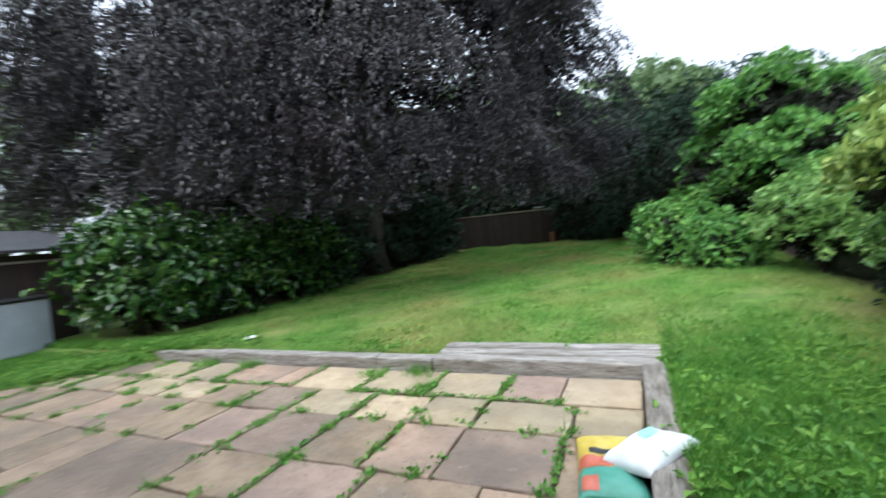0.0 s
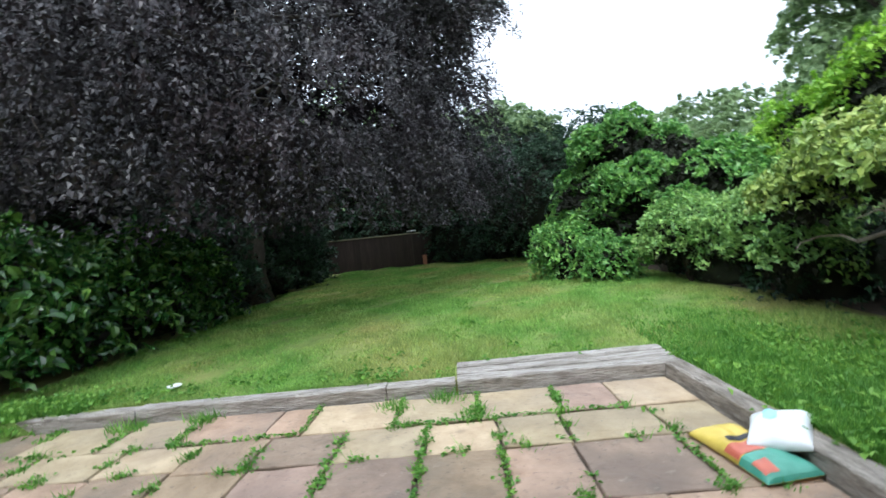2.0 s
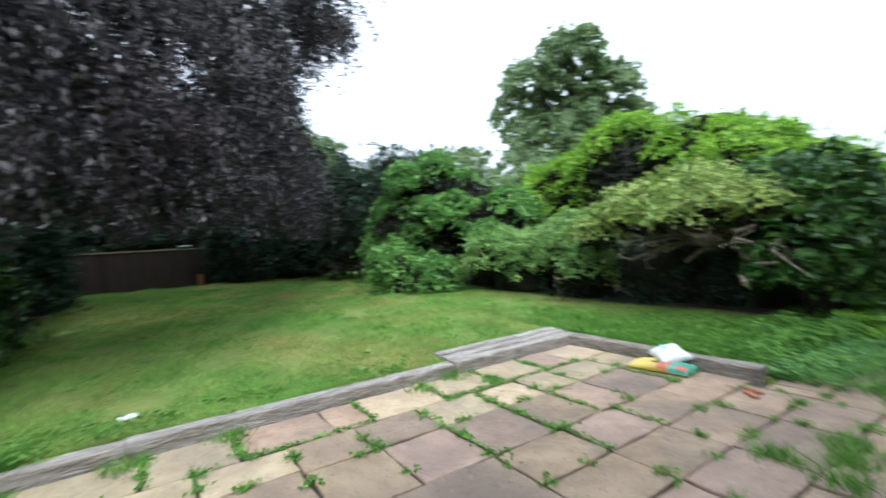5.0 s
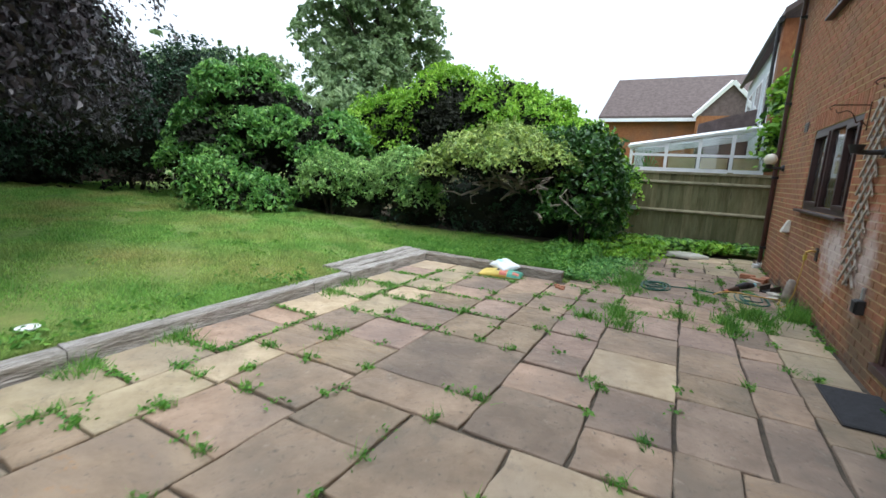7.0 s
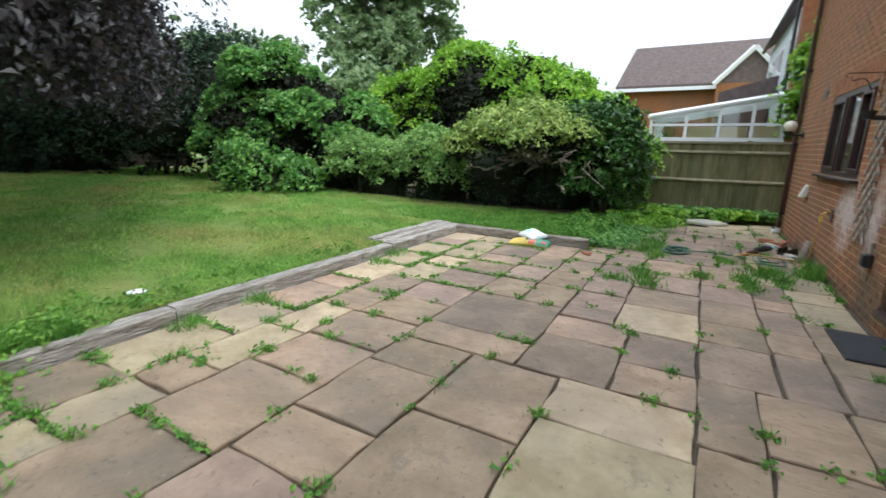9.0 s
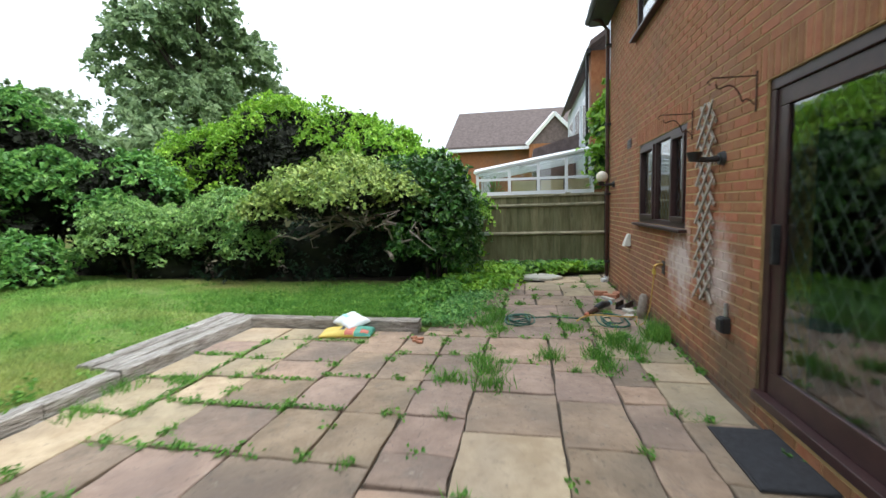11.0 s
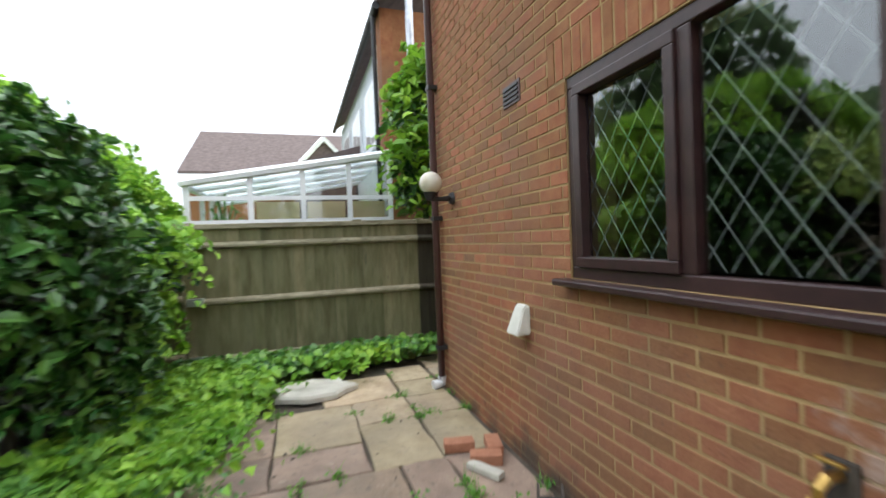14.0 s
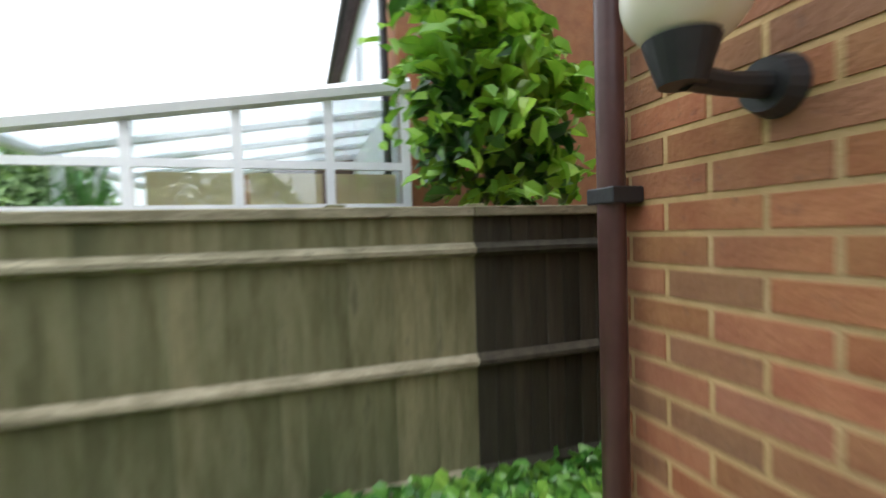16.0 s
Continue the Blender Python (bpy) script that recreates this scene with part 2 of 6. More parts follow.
# near-black colours that put the shade inside crowns into the surface
SHADE = mat("inner_shade", (0.010, 0.012, 0.008), (0.025, 0.03, 0.015), 6, 1.0, 0.8, 14)
SHADEP = mat("inner_purple_shade", (0.008, 0.006, 0.008), (0.018, 0.013, 0.015), 6, 1.0, 0.8, 14)
# noise paints lit strands and the shadow between them into the leaf colour
LEAF_BEECH = mat("copper_beech_leaf_lit_shaded", (0.007, 0.006, 0.007), (0.062, 0.05, 0.056), 1.1, 0.42, 0, vary=0.3, island=True, cut=(0.42, 0.66), c=(0.028, 0.034, 0.024), cscale=0.5, camount=0.5, thru=0.08)
LEAF_LAUREL = mat("laurel_leaf", (0.055, 0.165, 0.022), (0.15, 0.34, 0.05), 2, 0.3, 0, vary=0.5, island=True, thru=0.15)
LEAF_CLIMB = mat("climber_leaf", (0.022, 0.075, 0.014), (0.075, 0.195, 0.032), 1.5, 0.34, 0, vary=0.5, island=True, thru=0.15)
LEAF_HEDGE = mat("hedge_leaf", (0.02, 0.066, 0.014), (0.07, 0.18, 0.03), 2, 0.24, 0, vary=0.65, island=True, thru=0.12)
POLY = mat("milky_roof_sheet", (0.82, 0.84, 0.86), (0.88, 0.89, 0.9), 3, 0.4, 0.03, 40, thru=0.8)
# conifer green, also used where shade is put into the leaf colour
LEAF_DARK = mat("conifer_and_shaded_leaf", (0.012, 0.038, 0.018), (0.032, 0.08, 0.036), 2, 0.55, 0, vary=0.4, island=True, thru=0.1)
LEAF_MID = mat("shrub_leaf", (0.095, 0.255, 0.05), (0.20, 0.41, 0.095), 1.5, 0.45, 0, vary=0.4, island=True, thru=0.2)
LEAF_BRIGHT = mat("bright_leaf", (0.15, 0.34, 0.025), (0.28, 0.50, 0.05), 1.5, 0.5, 0, vary=0.3, island=True, thru=0.3)
LEAF_LIME = mat("lime_leaf", (0.165, 0.35, 0.025), (0.31, 0.53, 0.055), 1.2, 0.5, 0, vary=0.3, island=True, thru=0.3)
LEAF_YELLOW = mat("yellow_green_leaf", (0.18, 0.30, 0.05), (0.36, 0.46, 0.13), 1.5, 0.5, 0, vary=0.4, island=True, thru=0.2)
LEAF_GREY = mat("grey_green_leaf", (0.17, 0.335, 0.08), (0.335, 0.52, 0.17), 1.5, 0.5, 0, vary=0.4, island=True, thru=0.2)
LEAF_FAR = mat("far_tree_leaf", (0.14, 0.225, 0.095), (0.25, 0.345, 0.165), 0.8, 0.6, 0, vary=0.3, island=True, thru=0.35)
GLASS = glass_mat("window_glass", (0.80, 0.86, 0.84))
LEAD = mat("lead_strip", (0.30, 0.31, 0.31), (0.48, 0.49, 0.48), 20, 0.5, 0.1, 80, metal=0.6)
LEADK = mat("dull_lead_strip", (0.10, 0.11, 0.11), (0.17, 0.18, 0.18), 20, 0.6, 0.1, 80, metal=0.4)
# dimness of the unseen rooms, put into a near-black colour
DARKROOM = mat("painted_dim_room", (0.035, 0.032, 0.028), (0.055, 0.05, 0.045), 1.5, 0.9, 0.05, 20)
HOSE = mat("green_hose", (0.012, 0.075, 0.05), (0.025, 0.12, 0.08), 12, 0.45, 0.05, 60)
HOSEY = mat("yellow_hose", (0.46, 0.27, 0.05), (0.60, 0.38, 0.10), 12, 0.45, 0.05, 60)
BAGW = mat("white_plastic_sack", (0.66, 0.70, 0.72), (0.80, 0.83, 0.84), 4, 0.4, 0.2, 18)
BAGY = mat("yellow_sack", (0.52, 0.39, 0.06), (0.68, 0.52, 0.11), 5, 0.4, 0.15, 18)
BAGR = mat("red_print", (0.44, 0.10, 0.06), (0.56, 0.17, 0.10), 5, 0.4, 0.15, 18)
BAGG = mat("green_print", (0.05, 0.25, 0.17), (0.11, 0.35, 0.26), 5, 0.4, 0.15, 18)
BAGB = mat("pale_blue_print", (0.30, 0.62, 0.72), (0.38, 0.70, 0.78), 5, 0.4, 0.1, 18)
TERRA = mat("terracotta", (0.31, 0.13, 0.07), (0.43, 0.20, 0.115), 12, 0.9, 0.3, 60)
STONE = mat("pale_stone", (0.42, 0.40, 0.33), (0.56, 0.54, 0.46), 5, 0.9, 0.4, 30)
BINM = mat("grey_blue_bin", (0.34, 0.37, 0.42), (0.42, 0.45, 0.50), 5, 0.6, 0.1, 40)
FELT = mat("dark_roof_felt", (0.03, 0.03, 0.035), (0.06, 0.06, 0.068), 12, 0.95, 0.5, 60)
IRON = mat("rusty_iron", (0.06, 0.03, 0.02), (0.12, 0.06, 0.035), 14, 0.8, 0.3, 80, metal=0.5)
BRASS = mat("brass", (0.48, 0.30, 0.08), (0.62, 0.42, 0.14), 12, 0.4, 0.1, 60, metal=1.0)
STEEL = mat("galvanised_steel", (0.45, 0.47, 0.50), (0.60, 0.62, 0.65), 12, 0.4, 0.1, 60, metal=0.9)


# ---- mesh helpers ----
def link_mesh(name, bm, material, parent=None, label="", smooth=False):
    me = bpy.data.meshes.new(name)
    bm.to_mesh(me)
    bm.free()
    me.materials.append(material)
    if smooth:
        me.shade_smooth()
    ob = new(name, me)
    if parent:
        ob.parent = parent
    if label:
        ob["label"] = label
    return ob


def part(name, bm, material, parent, label="", smooth=False):
    return link_mesh(name, bm, material, parent, label, smooth)


def box(bm, x0, x1, y0, y1, z0, z1, bevel=0.0, m=None):
    got = bmesh.ops.create_cube(bm, size=1.0)
    vs = got["verts"]
    t = Matrix.Translation(((x0 + x1) / 2, (y0 + y1) / 2, (z0 + z1) / 2)) @ Matrix.Diagonal((x1 - x0, y1 - y0, z1 - z0, 1))
    bmesh.ops.transform(bm, matrix=(m @ t) if m else t, verts=vs)
    if bevel:
        es = list({e for v in vs for e in v.link_edges})
        bmesh.ops.bevel(bm, geom=es, offset=bevel, segments=2, affect="EDGES", profile=0.5)
    return bm


def boxed(*a, **k):
    return box(bmesh.new(), *a, **k)


def tube(pts, radii, sides=8, bm=None, caps=True):
    """A tapering tube along a line of points."""
    bm = bm or bmesh.new()
    pts = [Vector(p) for p in pts]
    if not isinstance(radii, (list, tuple)):
        radii = [radii] * len(pts)
    rings, up = [], Vector((0.31, 0.2, 0.93))
    for i, p in enumerate(pts):
        d = (pts[min(i + 1, len(pts) - 1)] - pts[max(i - 1, 0)]).normalized()
        a = d.cross(up)
        if a.length < 0.05:
            a = d.cross(Vector((1, 0, 0)))
        a.normalize()
        b = d.cross(a)
        rings.append([bm.verts.new(p + radii[i] * (math.cos(2 * math.pi * k / sides) * a + math.sin(2 * math.pi * k / sides) * b)) for k in range(sides)])
    for r, s in zip(rings, rings[1:]):
        for k in range(sides):
            bm.faces.new((r[k], r[(k + 1) % sides], s[(k + 1) % sides], s[k]))
    if caps:
        bm.faces.new(rings[0][::-1])
        bm.faces.new(rings[-1])
    return bm


def raw_mesh(name, verts, quads, material, parent=None, tris=False):
    """A large joined mesh straight from arrays."""
    k = 3 if tris else 4
    me = bpy.data.meshes.new(name)
    me.vertices.add(len(verts))
    me.vertices.foreach_set("co", np.ascontiguousarray(verts, dtype=np.float32).ravel())
    f = np.ascontiguousarray(quads, dtype=np.int32)
    me.loops.add(f.size)
    me.loops.foreach_set("vertex_index", f.ravel())
    me.polygons.add(len(f))
    me.polygons.foreach_set("loop_start", np.arange(0, f.size, k, dtype=np.int32))
    me.update(calc_edges=True)
    me.validate()
    me.shade_flat()
    me.materials.append(material)
    ob = new(name, me)
    if parent:
        ob.parent = parent
    return ob


RNG = np.random.default_rng(7)


def unit(v):
    return v / np.maximum(np.linalg.norm(v, axis=1, keepdims=True), 1e-6)


def leaves(name, pos, facing, size, material, parent=None, droop=0.5, aspect=0.55, fold=0.18, fine=False, jitter=0.55):
    """One mesh of folded four-cornered leaves at pos, their faces roughly towards facing."""
    n = len(pos)
    nrm = unit(facing + RNG.normal(0, jitter, (n, 3)))
    d = RNG.normal(0, 1, (n, 3))
    d[:, 2] -= droop * 1.5
    d = unit(d - nrm * np.sum(d * nrm, 1, keepdims=True))
    s = np.cross(nrm, d)
    L = size * RNG.uniform(0.5, 1.35, (n, 1))
    W = L * aspect * 0.5
    base, tip = pos - d * L * 0.5, pos + d * L * 0.5 - nrm * L * fold * 0.6
    mid = pos - d * L * 0.05
    lf, rt = mid + s * W + nrm * L * fold, mid - s * W + nrm * L * fold
    if fine:
        lo, hi = pos - d * L * 0.2, pos + d * L * 0.2 - nrm * L * fold * 0.1
        up = nrm * L * fold * 0.8
        v = np.stack([base, lo - s * W * 0.95 + up, hi - s * W * 0.75 + up, tip, hi + s * W * 0.75 + up, lo + s * W * 0.95 + up, lo, hi], 1).reshape(-1, 3)
        i = np.arange(n)[:, None] * 8
        f = np.concatenate([i + np.array([q]) for q in ((0, 1, 6), (6, 1, 2), (6, 2, 7), (7, 2, 3), (0, 6, 5), (6, 4, 5), (6, 7, 4), (7, 3, 4))], 0)
        return raw_mesh(name, v, f, material, parent, tris=True)
    v = np.stack([base, rt, tip, lf], 1).reshape(-1, 3)
    i = np.arange(n)[:, None] * 4
    f = np.concatenate([i + np.array([[0, 1, 2]]), i + np.array([[0, 2, 3]])], 0)
    return raw_mesh(name, v, f, material, parent, tris=True)


def blob_points(blobs, n, shell=(0.78, 1.05), lump=0.16, floor=0.03, under=-0.55, leaf=0.1):
    """Leaf places and facings: flat drooping sprays set round the outer, upper faces of lumpy ellipsoids (x, y, z, rx, ry, rz)."""
    b = np.array(blobs, dtype=float)
    area = b[:, 3] * b[:, 4] + b[:, 4] * b[:, 5] + b[:, 3] * b[:, 5]

    def on_blobs(m):
        pick = RNG.choice(len(b), m, p=area / area.sum())
        u = unit(RNG.normal(0, 1, (m, 3)))
        u[:, 2] = np.where(u[:, 2] < under, -u[:, 2], u[:, 2])
        ph = pick * 1.7
        bumps = np.sin(u[:, 0] * 7 + ph) * np.sin(u[:, 1] * 8 + 2 * ph) * np.sin(u[:, 2] * 7 - ph) + 0.6 * np.sin(u[:, 0] * 17 + ph) * np.sin(u[:, 1] * 15 - ph) * np.sin(u[:, 2] * 16)
        r = RNG.uniform(*shell, m) + lump * bumps
        return pick, u, b[pick, :3] + u * b[pick, 3:] * r[:, None]

    per = 30
    k = max(6, int(n * 0.85 / per))
    pick, u, seat = on_blobs(k)
    reach = np.clip(0.24 * np.mean(b[pick, 3:], axis=1), 2.3 * leaf, 0.6 + leaf) * RNG.uniform(0.55, 1.5, k)
    tilt = unit(u * np.array([0.55, 0.55, 0.3]) + np.array([0, 0, 0.75]) + RNG.normal(0, 0.22, (k, 3)))
    ta = unit(np.cross(tilt, RNG.normal(0, 1, (k, 3))))
    tb = np.cross(tilt, ta)
    rr, aa = np.sqrt(RNG.random((k, per))), RNG.uniform(0, 2 * np.pi, (k, per))
    d = rr * reach[:, None]
    sp = seat[:, None] + ta[:, None] * (d * np.cos(aa))[..., None] + tb[:, None] * (d * np.sin(aa) * 0.65)[..., None]
    sp[..., 2] -= 0.45 * d * rr
    sp += RNG.normal(0, 1, sp.shape) * (0.07 * reach)[:, None, None]
    p, f, pk = sp.reshape(-1, 3), np.repeat(tilt, per, 0), np.repeat(pick, per)
    pick, u, q = on_blobs(max(4, int(n * 0.15)))
    p, f, pk = np.concatenate([p, q]), np.concatenate([f, u]), np.concatenate([pk, pick])
    inside = np.zeros(len(p), bool)
    for j in range(len(b)):
        q = (p - b[j, :3]) / b[j, 3:]
        inside |= (np.sum(q * q, 1) < 0.45) & (pk != j)
    keep = ~inside & (p[:, 2] > floor + 0.15 * np.sin(p[:, 0] * 5) * np.sin(p[:, 1] * 6) * (floor > 0.1))
    # shoots that stand out of the outline
    m = max(4, n // 200) if shell[1] > 1.01 else 1
    pk = RNG.choice(len(b), m, p=area / area.sum())
    su = unit(RNG.normal(0, 1, (m, 3)) + np.array([0, 0, 0.7]))
    su[:, 2] = np.abs(su[:, 2])
    root = b[pk, :3] + su * b[pk, 3:] * 0.95
    way = unit(su + RNG.normal(0, 0.35, (m, 3)) + np.array([0, 0, 0.35]))
    far = RNG.uniform(0.12, 0.42, m) * np.minimum(1.0, np.mean(b[:, 3:]))
    t = RNG.random((m, 16))
    sp = (root[:, None] + way[:, None] * (far[:, None] * t)[..., None] + RNG.normal(0, 0.03, (m, 16, 3)) * (1.2 - t)[..., None]).reshape(-1, 3)
    p, f = np.concatenate([p[keep], sp]), np.concatenate([f[keep], np.repeat(su, 16, 0)])
    ok = p[:, 2] > floor
    return p[ok], unit(f[ok])


def clumps(blobs, k, s, seed):
    """Smaller rounded masses of foliage set over the upper faces of large ones."""
    r = random.Random(seed)
    out = []
    for x, y, z, rx, ry, rz in blobs:
        for i in range(k):
            a, e = r.uniform(0, 6.283), r.uniform(-0.35, 1.0)
            c, q = math.sqrt(max(0.0, 1 - e * e)), s * r.uniform(0.7, 1.25)
            out.append((x + 0.8 * rx * c * math.cos(a), y + 0.8 * ry * c * math.sin(a), z + 0.8 * rz * e, q, q, q * 0.72))
    return out


def core(name, blobs, material, parent, k=0.78):
    """Lumpy ellipsoids inside a bush, coloured dark to stand in for the shade within."""
    for x, y, z, rx, ry, rz in blobs:
        bm = bmesh.new()
        got = bmesh.ops.create_icosphere(bm, subdivisions=3, radius=1.0)
        for v in got["verts"]:
            w = 1 + 0.22 * noise.noise(v.co * 2.3 + Vector((x, y, z)))
            v.co = Vector((x + v.co.x * rx * k * w, y + v.co.y * ry * k * w, max(0.0, z + v.co.z * rz * k * w)))
        link_mesh(name, bm, material, parent, smooth=True)


def empty(name, x=0, y=0, z=0, label="", category="", group="", kind=""):
    ob = new(name)
    ob.location = (x, y, z)
    return tagged(ob, label, category, group, kind)


def bush(name, blobs, n, size, material, label, category="bush", droop=0.5, stems=True, lump=0.22, shell=(0.72, 1.08), corek=0.7, cmat=None, aspect=0.55, fine=False, floor=0.03, under=-0.55, split=None):
    """A shrub: stems, dark masses and leaves coloured as the shade inside, and a crown of single leaves. Built in world
    places under an Empty at the origin of its base.
    """
    ob = empty(name, 0, 0, 0, label, category)
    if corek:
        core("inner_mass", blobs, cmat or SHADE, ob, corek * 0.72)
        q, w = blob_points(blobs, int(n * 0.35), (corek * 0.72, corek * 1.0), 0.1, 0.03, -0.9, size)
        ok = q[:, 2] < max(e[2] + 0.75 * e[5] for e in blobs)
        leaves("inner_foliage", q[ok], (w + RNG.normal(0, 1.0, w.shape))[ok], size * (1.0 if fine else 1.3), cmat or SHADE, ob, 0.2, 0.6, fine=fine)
    p, u = blob_points(clumps(blobs, *split, len(name)) if split else blobs, n, shell, lump, floor, under, size)
    leaves("crown", p, u, size, material, ob, droop, aspect, fine=fine)
    if stems:
        x, y, z, rx, ry, rz = blobs[0]
        for k in range(4):
            a = k * 1.6 + 0.4
            part("stem", tube([(x + 0.15 * math.cos(a), y + 0.15 * math.sin(a), ground_z(x, y) - 0.05), (x + 0.3 * rx * math.cos(a), y + 0.3 * ry * math.sin(a), z * 0.6), (x + 0.6 * rx * math.cos(a), y + 0.6 * ry * math.sin(a), z + 0.3 * rz)], [0.05, 0.04, 0.015], 7), BARK, ob)
    return ob


def in_patio(x, y):
    if y < -1.0:
        return x < 4.8
    if x <= 0.27:
        return y < 3.97 and x > -5.6 - 0.62 * (3.97 - y)
    return y < 1.55 - 0.18 * (x - 0.2) and x < (4.8 if y < 0.1 else 4.2)


def ground_z(x, y):
    if in_patio(x, y):
        return -0.07
    if x > 0.27 and y < 2.3:
        return 0.02 + 0.08 * max(0.0, min(1.0, (y - 1.3) / 1.0))
    if x < -5.3 and y < 3.9:
        return 0.02
    return 0.10 + 0.019 * max(0.0, min(y, 22) - 4.0) + 0.02 * noise.noise(Vector((x * 0.6, y * 0.6, 0)))


# ---- ground ----
def spread(a, b, step, extra):
    v = list(np.arange(a, b + 1e-6, step)) + extra + [-400, -150, -60, -30, 30, 60, 150, 400]
    v = sorted(round(float(t), 4) for t in v)
    return [t for i, t in enumerate(v) if i == 0 or t - v[i - 1] > 0.02]


GX = spread(-14, 12, 0.25, [0.21, 0.33])
GY = spread(-4, 24, 0.25, [3.91, 4.03])
gv = np.array([(x, y, ground_z(x, y)) for y in GY for x in GX])
nx = len(GX)
gq = np.array([(j * nx + i, j * nx + i + 1, (j + 1) * nx + i + 1, (j + 1) * nx + i) for j in range(len(GY) - 1) for i in range(nx - 1)])
ground = tagged(raw_mesh("ground", gv, gq, LAWN), "green lawn turf rising gently to the back fence", "lawn", kind="structure")


# dark sheet over the lawn, painting the shade below the border shrubs
bed_x, bed_y = np.arange(3.0, 5.01, 0.25), np.arange(2.3, 12.4, 0.3)
bv = np.array([(x + 0.12 * math.sin(2.3 * y) * (x < 3.1), y, ground_z(x, y) + 0.012 + 0.02 * noise.noise(Vector((x * 3, y * 3, 1)))) for y in bed_y for x in bed_x])
bq = np.array([(j * len(bed_x) + i, j * len(bed_x) + i + 1, (j + 1) * len(bed_x) + i + 1, (j + 1) * len(bed_x) + i) for j in range(len(bed_y) - 1) for i in range(len(bed_x) - 1)])
tagged(raw_mesh("planting_bed", bv, bq, SOIL), "dark soil-coloured sheet for the shade under the border shrubs", "soil", kind="structure")


# ---- house ----
WALL_Y, CORNER, WEST, EAVES = -1.09, 3.74, -10.5, 4.85
WIN = (-0.2, 1.595, 1.185, 2.195)
DOOR = (-4.0, -1.6, 0.135, 2.195)
UPPER = (0.1, 1.84, 3.66, 4.71)
OPENINGS = (WIN, DOOR, UPPER)


def wall_with_holes(name, x0, x1, z0, z1, y0, y1, holes, material):
    xs = sorted({x0, x1, *[h[0] for h in holes], *[h[1] for h in holes]})
    zs = sorted({z0, z1, *[h[2] for h in holes], *[h[3] for h in holes]})
    bm = bmesh.new()
    for a, b in zip(xs, xs[1:]):
        for c, d in zip(zs, zs[1:]):
            if not any(h[0] <= (a + b) / 2 <= h[1] and h[2] <= (c + d) / 2 <= h[3] for h in holes):
                box(bm, a, b, y0, y1, c, d)
    bmesh.ops.remove_doubles(bm, verts=bm.verts, dist=1e-5)
    seen = {}
    for f in list(bm.faces):
        seen.setdefault(tuple(round(c, 4) for c in f.calc_center_median()), []).append(f)
    bmesh.ops.delete(bm, geom=[f for fs in seen.values() if len(fs) > 1 for f in fs], context="FACES")
    return link_mesh(name, bm, material)


wall_north = tagged(wall_with_holes("wall_north", WEST, CORNER - 0.008, -0.1, EAVES, WALL_Y - 0.3, WALL_Y - 0.004, OPENINGS, MORTAR), "orange-red brick house wall with pale sandy mortar", "wall", kind="structure")
wall_east = tagged(link_mesh("wall_east", boxed(CORNER - 0.3, CORNER, -9, WALL_Y - 0.3, -0.1, EAVES), BRICK), "red brick side wall of the house", "wall", kind="structure")
wall_west = tagged(link_mesh("wall_west", boxed(WEST, WEST + 0.3, -9, WALL_Y - 0.3, -0.1, EAVES), BRICK), "red brick far side wall of the house", "wall", kind="structure")
wall_south = tagged(link_mesh("wall_south", boxed(WEST, CORNER, -9.3, -9, -0.1, EAVES), BRICK), "red brick front wall of the house", "wall", kind="structure")
tagged(link_mesh("floor", boxed(WEST + 0.3, CORNER - 0.3, -9, WALL_Y - 0.3, 0.0, 0.14), DARKROOM), "floor inside the house, coloured near black for dimness", "floor", kind="structure")
tagged(link_mesh("ceiling", boxed(WEST + 0.3, CORNER - 0.3, -9, WALL_Y - 0.3, 2.5, 2.7), DARKROOM), "ceiling inside the house, coloured near black for dimness", "ceiling", kind="structure")
wall_inner = tagged(link_mesh("wall_inner", boxed(WEST + 0.3, CORNER - 0.3, -4.2, -4.1, 0.14, 2.5), DARKROOM), "back wall of the rooms inside, coloured near black for dimness", "wall", kind="structure")

bm = bmesh.new()
for a, b in (((WEST - 0.3, WALL_Y + 0.35, EAVES - 0.02), (WEST - 0.3, -5.2, 7.6)), ((WEST - 0.3, -5.2, 7.6), (WEST - 0.3, -9.7, EAVES - 0.02))):
    q = [(a[0], a[1], a[2]), (CORNER + 0.25, a[1], a[2]), (CORNER + 0.25, b[1], b[2]), (b[0], b[1], b[2])]
    lo = [bm.verts.new(v) for v in q]
    hi = [bm.verts.new((v[0], v[1], v[2] + 0.12)) for v in q]
    bm.faces.new(lo[::-1]), bm.faces.new(hi)
    for k in range(4):
        bm.faces.new((lo[k], lo[(k + 1) % 4], hi[(k + 1) % 4], hi[k]))
tagged(link_mesh("roof", bm, TILE), "brown tiled roof of the house", "roof", kind="structure")
fascia = tagged(link_mesh("fascia", boxed(WEST - 0.3, CORNER + 0.25, WALL_Y + 0.30, WALL_Y + 0.335, EAVES - 0.2, EAVES + 0.0), BLACK), "dark fascia board under the eaves", "trim", kind="structure")
soffit = tagged(link_mesh("soffit", boxed(WEST - 0.3, CORNER + 0.25, WALL_Y, WALL_Y + 0.30, EAVES - 0.2, EAVES - 0.18), BLACK), "dark soffit board under the eaves", "trim", kind="structure")


